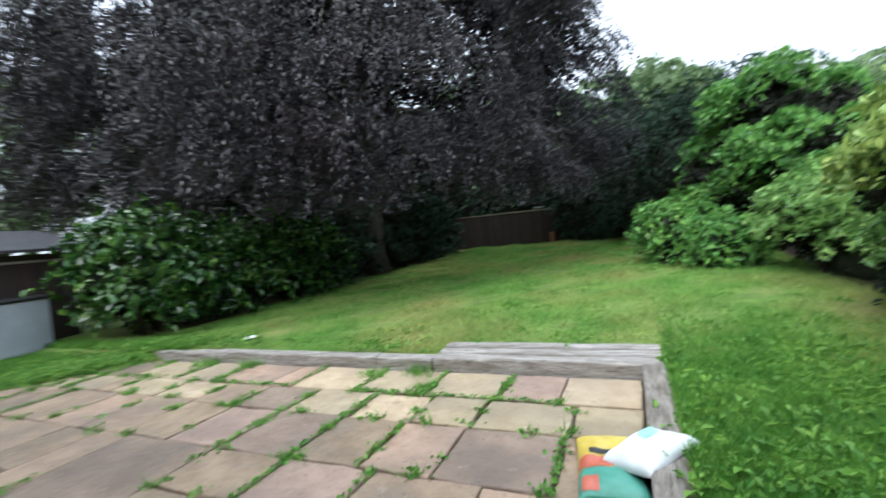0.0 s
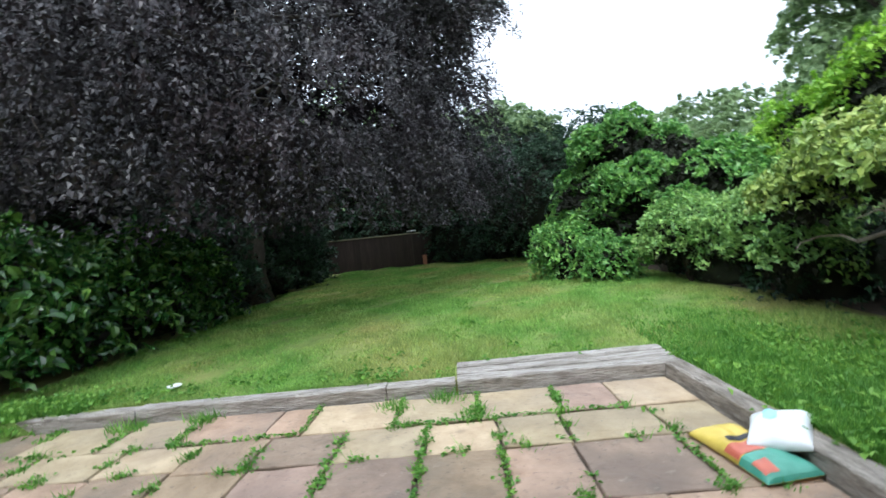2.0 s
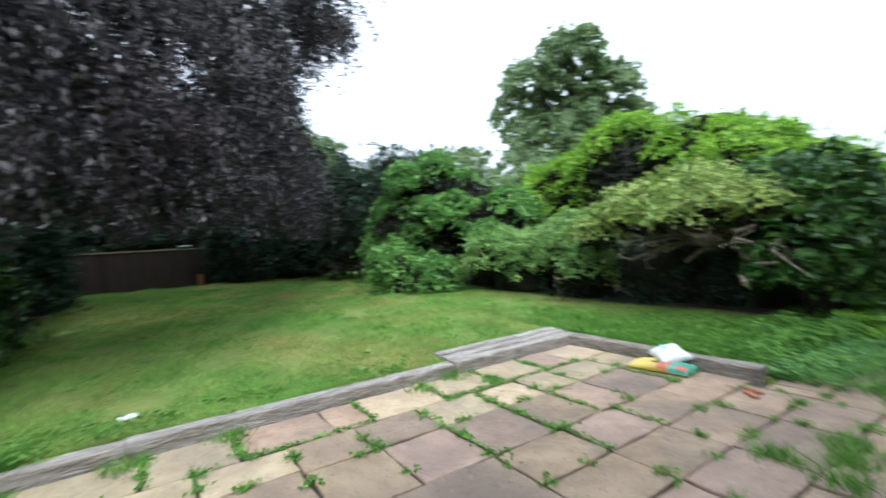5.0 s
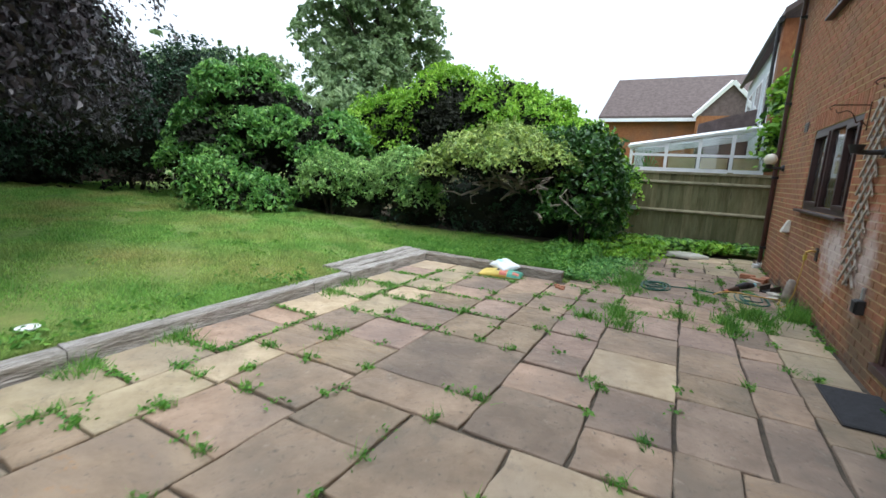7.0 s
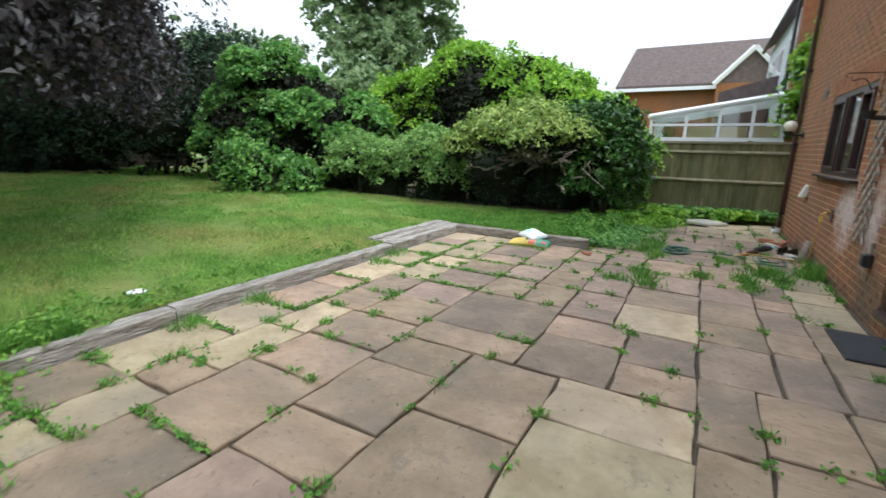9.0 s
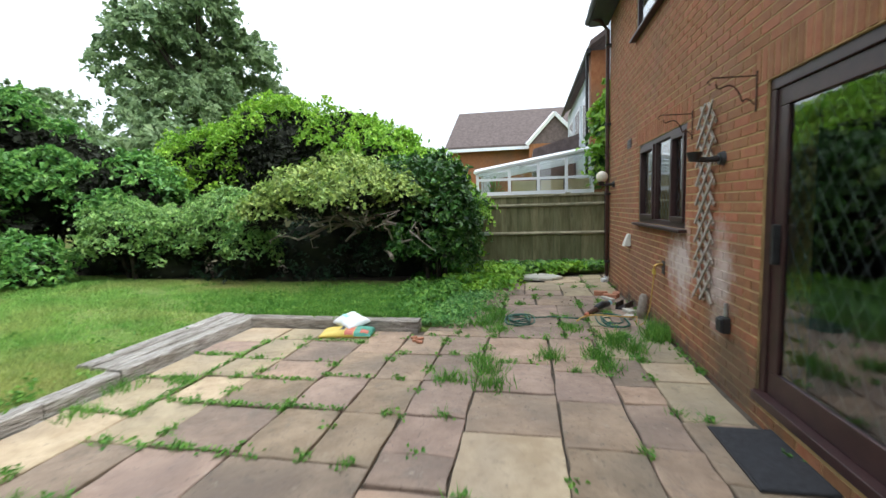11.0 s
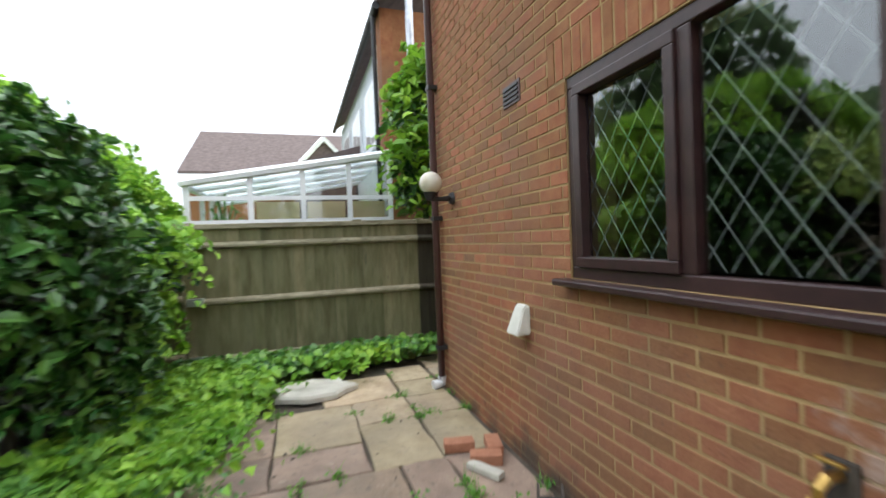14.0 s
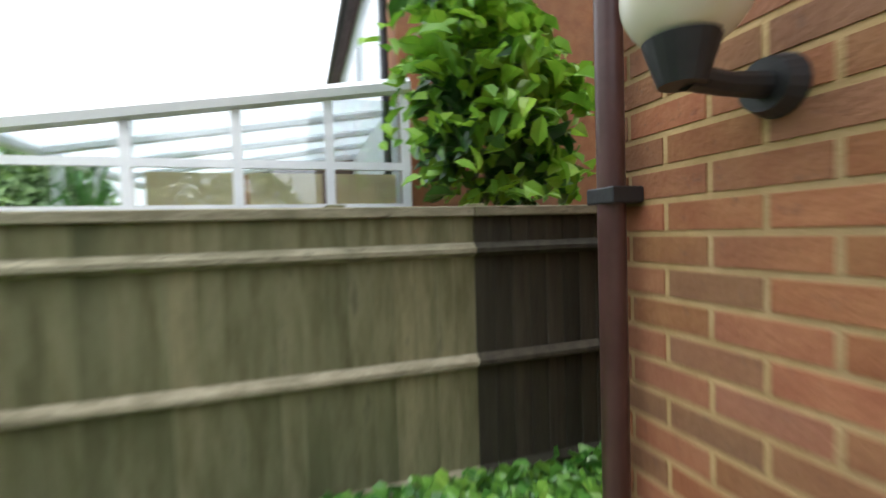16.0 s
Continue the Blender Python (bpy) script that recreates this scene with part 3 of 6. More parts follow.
def brick_slots(x0, x1, z0, z1, holes):
    """Stretcher bond: (x0, x1, z0, z1) of each brick, cut at the openings; a soldier row over window and door is left out."""
    out, row, z = [], 0, z0
    while z < z1 - 0.05:
        x = x0 - (0.1125 if row % 2 else 0)
        while x < x1:
            a, b = max(x, x0), min(x + 0.215, x1)
            spans = [(a, b)]
            for h in holes:
                if z + 0.065 > h[2] + 0.003 and z < h[3] - 0.003:
                    nxt = []
                    for s, e in spans:
                        if e <= h[0] or s >= h[1]:
                            nxt.append((s, e))
                        else:
                            if s < h[0] - 0.02:
                                nxt.append((s, h[0]))
                            if e > h[1] + 0.02:
                                nxt.append((h[1], e))
                    spans = nxt
            out += [(s, e, z, z + 0.065) for s, e in spans if e - s > 0.025]
            x += 0.225
        z += 0.075
        row += 1
    return out


def brick_block(slots, y, proud=0.0):
    """Many bricks as one mesh of open-backed boxes."""
    s = np.array(slots)
    n = len(s)
    j = RNG.uniform(-0.0012, 0.0012, (n, 1))
    yf, yb = np.full(n, y) + proud + j[:, 0], np.full(n, y - 0.012)
    c = 0.003
    def corner(xi, zi, yy, ix=0, iz=0):
        return np.stack([s[:, xi] + ix, yy, s[:, zi] + iz], 1)
    v = np.stack([corner(0, 2, yb), corner(1, 2, yb), corner(1, 3, yb), corner(0, 3, yb), corner(0, 2, yf, c, c), corner(1, 2, yf, -c, c), corner(1, 3, yf, -c, -c), corner(0, 3, yf, c, -c)], 1).reshape(-1, 3)
    base = np.arange(n)[:, None] * 8
    f = np.concatenate([base + np.array([q]) for q in ((7, 6, 5, 4), (4, 5, 1, 0), (5, 6, 2, 1), (6, 7, 3, 2), (7, 4, 0, 3))], 0)
    return v, f


def soldiers(x0, x1, z):
    return [(x, min(x + 0.065, x1), z, z + 0.215) for x in np.arange(x0, x1 - 0.02, 0.075)]


SOLD = [(WIN[0] - 0.15, WIN[1] + 0.15, WIN[3], WIN[3] + 0.225), (DOOR[0] - 0.15, DOOR[1] + 0.15, DOOR[3], DOOR[3] + 0.225)]
slots = brick_slots(WEST, CORNER, -0.055, EAVES - 0.1, OPENINGS + tuple(SOLD))
for h in SOLD:
    slots += soldiers(h[0] + 0.005, h[1], h[2] + 0.005)


def near_brick(s):
    return 2.2 < s[0] < 3.74 and 0.85 < s[2] < 2.2


far_slots = [s for s in slots if not near_brick(s)]
v, f = brick_block(far_slots, WALL_Y)
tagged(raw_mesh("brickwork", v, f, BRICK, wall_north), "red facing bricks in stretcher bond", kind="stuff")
meshes = {}
for s in [s for s in slots if near_brick(s)]:
    w = round(s[1] - s[0], 3)
    if w not in meshes:
        v, f = brick_block([(-w / 2, w / 2, -0.0325, 0.0325)], 0.0)
        me = bpy.data.meshes.new("brick")
        me.from_pydata(v.tolist(), [], f.tolist())
        me.materials.append(BRICKP)
        meshes[w] = me
    ob = new("brick", meshes[w])
    ob.location = ((s[0] + s[1]) / 2, WALL_Y, (s[2] + s[3]) / 2)
    ob.parent = wall_north


# ---- windows and door ----
def leaded(parent, x0, x1, z0, z1, y, pitch_x=0.115, pitch_z=0.17, strip=LEAD):
    """Diamond lead lattice over a pane."""
    bm = bmesh.new()
    w, h = x1 - x0, z1 - z0
    k = pitch_z / pitch_x
    for sgn in (1, -1):
        c = -h / k - 0.02
        while c < w + h / k:
            pts = []
            for t in np.linspace(0, 1, 2):
                pts.append((c + t * h / k, t * h))
            (xa, za), (xb, zb) = pts
            if xa < 0:
                za, xa = za + (0 - xa) * k, 0
            if xb > w:
                zb, xb = zb - (xb - w) * k, w
            if xb - xa > 0.01:
                if sgn < 0:
                    xa, xb = w - xa, w - xb
                tube([(x0 + xa, y, z0 + za), (x0 + xb, y, z0 + zb)], 0.0026, 4, bm)
            c += pitch_x
    return part("lead_lattice", bm, strip, parent, "grey diamond lead strips")


def framed_window(name, rect, muls, y, label, lead=True):
    x0, x1, z0, z1 = rect
    w = empty(name, 0, 0, 0, label, "window", kind="structure")
    fr = bmesh.new()
    t = 0.06
    box(fr, x0, x1, y - 0.07, y, z1 - t, z1, 0.006), box(fr, x0, x1, y - 0.07, y, z0, z0 + t, 0.006)
    box(fr, x0, x0 + t, y - 0.07, y, z0 + t, z1 - t, 0.006), box(fr, x1 - t, x1, y - 0.07, y, z0 + t, z1 - t, 0.006)
    for m in muls:
        box(fr, m - t / 2, m + t / 2, y - 0.07, y, z0 + t, z1 - t, 0.006)
    part("window_frame", fr, DARKW, w)
    edges = [x0 + t / 2, *muls, x1 - t / 2]
    for i, (a, b) in enumerate(zip(edges, edges[1:])):
        a, b = a + t / 2, b - t / 2
        s = 0.05 if i != 1 else 0.012
        if s > 0.03:
            sa = bmesh.new()
            box(sa, a, b, y - 0.05, y + 0.018, z1 - t - s, z1 - t, 0.005), box(sa, a, b, y - 0.05, y + 0.018, z0 + t, z0 + t + s, 0.005)
            box(sa, a, a + s, y - 0.05, y + 0.018, z0 + t + s, z1 - t - s, 0.005), box(sa, b - s, b, y - 0.05, y + 0.018, z0 + t + s, z1 - t - s, 0.005)
            part("sash", sa, DARKW, w)
        pane = part("pane", boxed(a + s, b - s, y - 0.034, y - 0.03, z0 + t + s, z1 - t - s), GLASS, w, "clear reflecting glass")
        pane.visible_shadow = False
        if lead:
            leaded(w, a + s, b - s, z0 + t + s, z1 - t - s, y - 0.05)
    part("window_sill", boxed(x0 - 0.06, x1 + 0.06, y - 0.07, y + 0.09, z0 - 0.035, z0 - 0.002, 0.008), DARKW, w)
    return w


framed_window("window_1", WIN, (0.31, 0.89), WALL_Y - 0.012, "dark brown three-light window with diamond leaded glass")
framed_window("window_2", UPPER, (0.98,), WALL_Y - 0.012, "dark brown upstairs window above the patio")

door = empty("door_1", 0, 0, 0, "dark brown glazed patio doors with leaded glass, shut", "door", kind="structure")
x0, x1, z0, z1 = DOOR
yd = WALL_Y - 0.02
bm = bmesh.new()
box(bm, x0, x1, yd - 0.09, yd, z1 - 0.07, z1, 0.006), box(bm, x0, x1, yd - 0.09, yd + 0.05, z0, z0 + 0.06, 0.006)
box(bm, x0, x0 + 0.07, yd - 0.09, yd, z0 + 0.06, z1 - 0.07, 0.006), box(bm, x1 - 0.07, x1, yd - 0.09, yd, z0 + 0.06, z1 - 0.07, 0.006)
part("door_frame", bm, DARKW, door)
xm = (x0 + x1) / 2
for a, b, dy in ((xm - 0.03, x1 - 0.07, -0.015), (x0 + 0.07, xm + 0.03, -0.05)):
    leaf = bmesh.new()
    s = 0.11
    y1 = yd + dy
    box(leaf, a, b, y1 - 0.035, y1, z1 - 0.07 - s, z1 - 0.07, 0.006), box(leaf, a, b, y1 - 0.035, y1, z0 + 0.06, z0 + 0.06 + s + 0.05, 0.006)
    box(leaf, a, a + s, y1 - 0.035, y1, z0 + 0.11 + s, z1 - 0.07 - s, 0.006), box(leaf, b - s, b, y1 - 0.035, y1, z0 + 0.11 + s, z1 - 0.07 - s, 0.006)
    lf = part("door_leaf", leaf, DARKW, door)
    pane = part("pane", boxed(a + s, b - s, y1 - 0.022, y1 - 0.018, z0 + 0.11 + s, z1 - 0.07 - s), GLASS, lf, "tall reflecting glass pane")
    pane.visible_shadow = False
    leaded(lf, a + s, b - s, z0 + 0.11 + s, z1 - 0.07 - s, y1 - 0.03, strip=LEADK)
part("door_handle", boxed(x1 - 0.16, x1 - 0.135, yd - 0.015, yd + 0.03, 1.05, 1.3, 0.006), BLACK, door, "black pull handle")


# ---- patio edge ----
def sleeper(name, x0, x1, y0, y1, z0, z1, material, label):
    bm = bmesh.new()
    n = 14
    along_x = (x1 - x0) > (y1 - y0)
    rings = []
    for i in range(n + 1):
        t = i / n
        j = lambda k: 0.008 * noise.noise(Vector((x0 + t * 5, y0 * 3 + k * 4.7, z1 * 9)))
        if along_x:
            x = x0 + t * (x1 - x0)
            q = [(x, y0 + j(1), z0), (x, y0 + j(1), z1 - 0.012 + j(2)), (x, y0 + 0.014 + j(1), z1 + j(2)), (x, y1 - 0.014 + j(3), z1 + j(4)), (x, y1 + j(3), z1 - 0.012 + j(4)), (x, y1 + j(3), z0)]
        else:
            y = y0 + t * (y1 - y0)
            q = [(x1 + j(1), y, z0), (x1 + j(1), y, z1 - 0.012 + j(2)), (x1 - 0.014 + j(1), y, z1 + j(2)), (x0 + 0.014 + j(3), y, z1 + j(4)), (x0 + j(3), y, z1 - 0.012 + j(4)), (x0 + j(3), y, z0)]
        rings.append([bm.verts.new(p) for p in q])
    for r, s in zip(rings, rings[1:]):
        for k in range(6):
            bm.faces.new((r[k], s[k], s[(k + 1) % 6], r[(k + 1) % 6]))
    bm.faces.new(rings[0]), bm.faces.new(rings[-1][::-1])
    return tagged(link_mesh(name, bm, material), label, "sleeper", "sleepers edging the patio")


sleeper("timber_sleeper", -2.28, -1.66, 3.9, 4.06, -0.05, 0.115, SLEEPER, "short weathered grey timber sleeper edging the lawn")
sleeper("timber_sleeper", -4.6, -2.29, 3.9, 4.06, -0.05, 0.12, SLEEPER, "long weathered grey timber sleeper edging the lawn")
sleeper("timber_sleeper", -6.2, -4.61, 3.9, 4.06, -0.05, 0.11, SLEEPER, "weathered grey timber sleeper half sunk in weeds")
for k in range(3):
    sleeper("timber_sleeper", -1.64, 0.345, 3.9 + 0.17 * k, 4.06 + 0.17 * k, -0.05, 0.125 + 0.012 * k, SLEEPER, "weathered grey timber sleeper of the broad step")
sleeper("timber_sleeper", 0.2, 0.36, 1.68, 3.89, -0.05, 0.125, SLEEPERY, "weathered brown-grey timber sleeper beside the lawn")


tagged(link_mesh("soil_strip", boxed(CORNER + 0.002, 5.3, -8.0, WALL_Y + 0.005, -0.1, -0.015), SOIL), "bare dark soil between the house and the fence", "soil", kind="structure")


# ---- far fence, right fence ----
# from here on the boards carry the painted shadow
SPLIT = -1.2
def feather_fence(name, x0, y0, x1, y1, z0, h, label, board=0.11, material=FENCEW, rails=True, cap=True, side=1):
    """Upright overlapping boards on two rails from (x0, y0) to (x1, y1); side: which face shows the rails."""
    ob = empty(name, x0, y0, z0, label, "fence")
    d = Vector((x1 - x0, y1 - y0, 0))
    length = d.length
    ang = math.degrees(math.atan2(d.y, d.x))
    m = pose(0, 0, 0, 0, 0, ang)
    n = int(length / board)
    me = bpy.data.meshes.new("board")
    b = boxed(0, board + 0.012, -0.005, 0.007, 0.06, h - 0.03, 0.0)
    for v in b.verts:
        v.co.y += (v.co.x - board / 2) * 0.09
    b.to_mesh(me), b.free()
    me.materials.append(material)
    for i in range(n):
        o = new("board", me)
        o.parent = ob
        o.matrix_basis = m @ Matrix.Translation((i * length / n, 0, random.uniform(-0.012, 0.006)))
    if rails:
        for z, hh in ((0.2, 0.045), (0.83, 0.045), (1.44, 0.045)):
            bm = bmesh.new()
            vs = [bm.verts.new((x, y, z + dz)) for x in (0, length) for y, dz in ((0.008 * side, 0.04), (0.008 * side, -0.04), (0.055 * side, -0.016), (0.055 * side, 0.008))]
            for k in range(4):
                bm.faces.new((vs[k], vs[(k + 1) % 4], vs[4 + (k + 1) % 4], vs[4 + k]))
            bm.faces.new(vs[:4][::-1]), bm.faces.new(vs[4:])
            bmesh.ops.recalc_face_normals(bm, faces=bm.faces)
            r = part("rail", bm, FENCER if material is not FENCE_SHADED else FENCE_SHADED, ob, "arris rail")
            r.matrix_basis = m
    if cap:
        c = part("capping", boxed(0, length, -0.035, 0.035, h - 0.055, h, 0.008), FENCER, ob)
        c.matrix_basis = m
    for k in range(int(length / 1.83) + 1):
        x = min(k * 1.83, length - 0.1)
        p = part("post", boxed(x, x + 0.1, -0.11 * side - 0.05, -0.11 * side + 0.05, -0.02, h + 0.02, 0.006), FENCEW, ob)
        p.matrix_basis = m
    return ob


feather_fence("boundary_fence", 5.0, 1.4, 5.0, SPLIT, 0.0, 1.675, "greenish weathered feather-edge fence beside the house corner", side=-1)
feather_fence("boundary_fence", 5.0, SPLIT - 0.005, 5.0, -7.0, 0.0, 1.675, "fence along the passage beside the house, shade put into its boards", material=FENCE_SHADED, side=-1)
feather_fence("boundary_fence", 5.0, 12.2, 5.0, 1.41, 0.05, 1.64, "weathered feather-edge fence behind the shrubs", side=-1)
feather_fence("back_fence", 5.0, 19.6, -8.5, 19.6, 0.25, 1.65, "brown-stained wooden back fence, its deep shade put into the colour", board=0.15, material=BROWNF, rails=False, side=1)
for z in (0.2, 0.83, 1.44):
    br = bmesh.new()
    box(br, 4.93, 4.994, 1.2, 1.36, z + 0.018, z + 0.05, 0.004), box(br, 4.928, 4.95, 1.2, 1.36, z - 0.03, z + 0.03, 0.004)
    tagged(link_mesh("rail_bracket", br, STEEL), "galvanised steel repair bracket on a fence rail", "bracket", "fence rail brackets")


# ---- hedge and shrubs ----
def rows_of(x, y0, y1, z, rx, rz, step, wob=0.25):
    return [(x + wob * math.sin(3.1 * k), y0 + k * step, z + 0.12 * math.cos(2.3 * k), rx * (1 + 0.1 * math.sin(5 * k)), step * 0.95, rz) for k in range(int((y1 - y0) / step) + 1)]


bush("laurel_hedge", rows_of(-7.35, 4.9, 9.0, 1.0, 1.15, 1.0, 0.95), 26000, 0.15, LEAF_HEDGE, "glossy dark green laurel hedge beside the lawn", "hedge", corek=0.74, fine=True)
# hedge under the beech: shade painted as a darker leaf
bush("laurel_hedge", rows_of(-7.6, 9.6, 18.5, 1.3, 1.35, 1.5, 1.3), 18000, 0.15, LEAF_DARK, "overgrown hedge below the beech, its shade put into dark leaves", "hedge", corek=0.82)
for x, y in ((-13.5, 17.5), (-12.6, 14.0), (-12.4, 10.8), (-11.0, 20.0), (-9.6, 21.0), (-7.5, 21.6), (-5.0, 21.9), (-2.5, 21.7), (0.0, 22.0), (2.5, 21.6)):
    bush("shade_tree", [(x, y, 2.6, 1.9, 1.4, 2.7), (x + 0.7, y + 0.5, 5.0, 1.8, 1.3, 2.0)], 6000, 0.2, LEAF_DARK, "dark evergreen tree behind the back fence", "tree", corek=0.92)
# dark growth added to fill the shade below the beech
bush("dark_undergrowth", [(-7.9, 16.5, 1.0, 1.2, 1.6, 1.1), (-7.5, 13.6, 1.1, 1.2, 1.6, 1.2), (-8.9, 18.4, 0.9, 1.3, 0.9, 1.0)], 6000, 0.13, LEAF_DARK, "dark leafy fill for the shade below the beech", corek=0.88)
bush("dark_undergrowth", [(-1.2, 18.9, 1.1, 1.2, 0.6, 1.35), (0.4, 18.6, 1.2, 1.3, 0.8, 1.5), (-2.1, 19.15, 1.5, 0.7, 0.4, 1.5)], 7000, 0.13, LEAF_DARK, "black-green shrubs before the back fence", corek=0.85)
bush("low_shrub", [(1.15, 10.4, 0.72, 0.8, 0.7, 0.75), (1.7, 9.6, 0.55, 0.7, 0.7, 0.62), (0.7, 10.6, 0.95, 0.5, 0.5, 0.55)], 7000, 0.12, LEAF_MID, "green low shrub spilling onto the lawn", corek=0.75)
bush("rounded_shrub", [(2.9, 8.3, 1.05, 0.85, 0.9, 0.7), (3.2, 7.5, 0.95, 0.7, 0.7, 0.62)], 11000, 0.09, LEAF_GREY, "soft grey-green rounded shrub at the border", corek=0.75, floor=0.3, under=-0.4)
bush("rounded_shrub", [(3.2, 6.3, 1.2, 0.75, 0.8, 0.72), (2.8, 5.6, 0.85, 0.5, 0.5, 0.5)], 10000, 0.09, LEAF_GREY, "soft grey-green rounded shrub beside the yellow one", corek=0.72, floor=0.3, under=-0.4)
bush("tall_shrub", [(3.6, 11.5, 2.2, 1.5, 1.4, 1.6), (2.6, 12.5, 1.7, 1.2, 1.2, 1.4), (3.2, 12.0, 3.3, 1.0, 1.0, 0.9), (4.0, 9.8, 1.7, 1.1, 1.0, 1.3)], 30000, 0.15, LEAF_MID, "tall loose green shrub at the border", lump=0.2, corek=0.92, split=(14, 0.55), under=-0.4)
bush("dark_conifer", [(2.0, 15.8, 2.3, 1.6, 1.6, 2.4), (0.8, 17.4, 2.4, 1.5, 1.3, 2.5), (3.6, 15.0, 2.8, 1.7, 1.7, 2.5)], 20000, 0.12, LEAF_DARK, "dense dark conifer in the shaded back corner", "conifer", corek=0.85)
bush("ivy_covered_tree", [(6.6, 7.0, 2.9, 1.6, 1.8, 1.6), (6.8, 5.3, 2.7, 1.5, 1.4, 1.45), (6.4, 8.8, 2.3, 1.5, 1.5, 1.5), (6.3, 4.1, 2.2, 1.1, 1.1, 1.25), (6.1, 3.1, 1.75, 0.9, 0.9, 1.0)], 80000, 0.12, LEAF_LIME, "large rounded bright green tree over the fence", "tree", corek=0.95, split=(36, 0.6), under=-0.05)
yellow = bush("elaeagnus_bush", [(2.65, 4.3, 1.72, 0.85, 0.85, 0.5), (2.5, 3.3, 1.72, 0.75, 0.75, 0.45), (3.3, 3.7, 1.95, 0.9, 0.95, 0.5), (2.3, 4.9, 1.45, 0.5, 0.5, 0.4), (2.75, 2.6, 1.7, 0.5, 0.5, 0.35)], 15000, 0.085, LEAF_YELLOW, "yellow-green bush with bare twisted lower branches", lump=0.3, corek=0.6, stems=False, fine=True, floor=1.32, under=-0.3)
bush("climber_bush", [(3.35, 2.1, 1.25, 0.85, 0.75, 1.1), (3.45, 1.82, 0.95, 0.5, 0.42, 0.85), (3.5, 2.6, 1.6, 0.8, 0.7, 0.8)], 17000, 0.108, LEAF_CLIMB, "dark green climber mass near the fence", lump=0.25, corek=0.8, fine=True)
# added dark mass that stands in for shade in the hollow under the shrubs
bush("under_shrub", [(3.7, 4.6, 0.6, 0.9, 1.5, 0.9), (3.8, 3.2, 0.6, 0.8, 1.3, 0.9), (3.4, 6.1, 0.4, 0.75, 1.0, 0.65), (3.3, 7.9, 0.4, 0.8, 1.2, 0.65), (3.6, 9.6, 0.5, 0.9, 1.0, 0.8)], 7000, 0.09, LEAF_DARK, "dark leafy fill for the shaded hollow below the border shrubs", corek=0.92)


# ---- copper beech ----
beech = empty("copper_beech", -7.0, 11.5, 0, "huge drooping copper beech with purple-black leaves", "tree")


def at_beech(x, y, z):
    return (x + 7.0, y - 11.5, z)


part("trunk", tube([at_beech(-7, 11.5, 0.1), at_beech(-7.05, 11.5, 1.0), at_beech(-6.9, 11.4, 3.0), at_beech(-6.8, 11.3, 6.0), at_beech(-6.6, 11.3, 11.0)], [0.55, 0.42, 0.38, 0.3, 0.1], 14), BARK, beech, smooth=True)
limbs = random.Random(3)
for k in range(30):
    a, r, z0 = limbs.uniform(0, 2 * math.pi), limbs.uniform(1.8, 3.8), limbs.uniform(3.4, 8.0)
    ex, ey = -6.9 + r * math.cos(a), 11.4 + r * math.sin(a)
    part("limb", tube([at_beech(-6.9, 11.4, z0), at_beech(-6.9 + 0.4 * (ex + 6.9), 11.4 + 0.4 * (ey - 11.4), z0 + 1.4), at_beech(ex, ey, z0 + 1.0)], [0.12, 0.07, 0.02], 6), BARK, beech)
BEECH_MASS = [(4.3, 3.4, 7.4, 2.2, 2.0, 2.6), (1.8, 3.2, 7.6, 2.6, 2.0, 3.0), (-0.8, 0.2, 7.2, 3.0, 2.6, 3.6), (-4.5, -0.5, 8.5, 3.0, 2.8, 2.6), (-2.9, 0.4, 7.2, 3.3, 3.6, 4.2), (3.6, 3.2, 6.9, 1.7, 2.2, 3.4), (-5.0, -1.8, 6.0, 2.6, 2.8, 2.8), (0.4, -2.4, 8.8, 2.2, 1.6, 2.0), (1.0, 2.2, 4.3, 4.2, 2.4, 1.2), (-3.4, 0.6, 4.2, 3.4, 3.4, 1.5), (-3.5, 5.0, 6.2, 3.0, 2.0, 2.2)]
dense = [b for b in BEECH_MASS if b[0] < 0.6 or b[2] < 5]
airy = [b for b in BEECH_MASS if b not in dense]
# dark masses and leaf bits stand in for shade within the crown
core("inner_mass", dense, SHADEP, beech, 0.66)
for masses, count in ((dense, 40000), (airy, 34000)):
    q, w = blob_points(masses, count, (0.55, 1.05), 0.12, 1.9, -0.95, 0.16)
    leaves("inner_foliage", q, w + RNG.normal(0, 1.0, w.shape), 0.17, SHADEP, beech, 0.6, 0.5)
# sprays that arch out of the crown and hang down
sprays = np.random.default_rng(11)
n_bough, per_bough, per = 270, 20, 44
ang = sprays.uniform(np.pi * 0.88, np.pi * 2.17, n_bough)
rad = 6.6 * np.sqrt(sprays.uniform(0.32, 1.0, n_bough))
dome = 3.2 + 9.0 * np.sqrt(np.maximum(0.0, 1 - (rad / 7.3) ** 2))
high = 3.0 + (dome - 3.0) * sprays.uniform(0.0, 1.0, n_bough) + sprays.uniform(-0.2, 1.2, n_bough)
rim = slice(0, 60)
ang[rim], rad[rim], high[rim] = sprays.uniform(np.pi * 1.15, np.pi * 1.95, 60), sprays.uniform(3.2, 6.6, 60), sprays.uniform(3.1, 4.3, 60)
sp_pos, sp_nrm = [], []
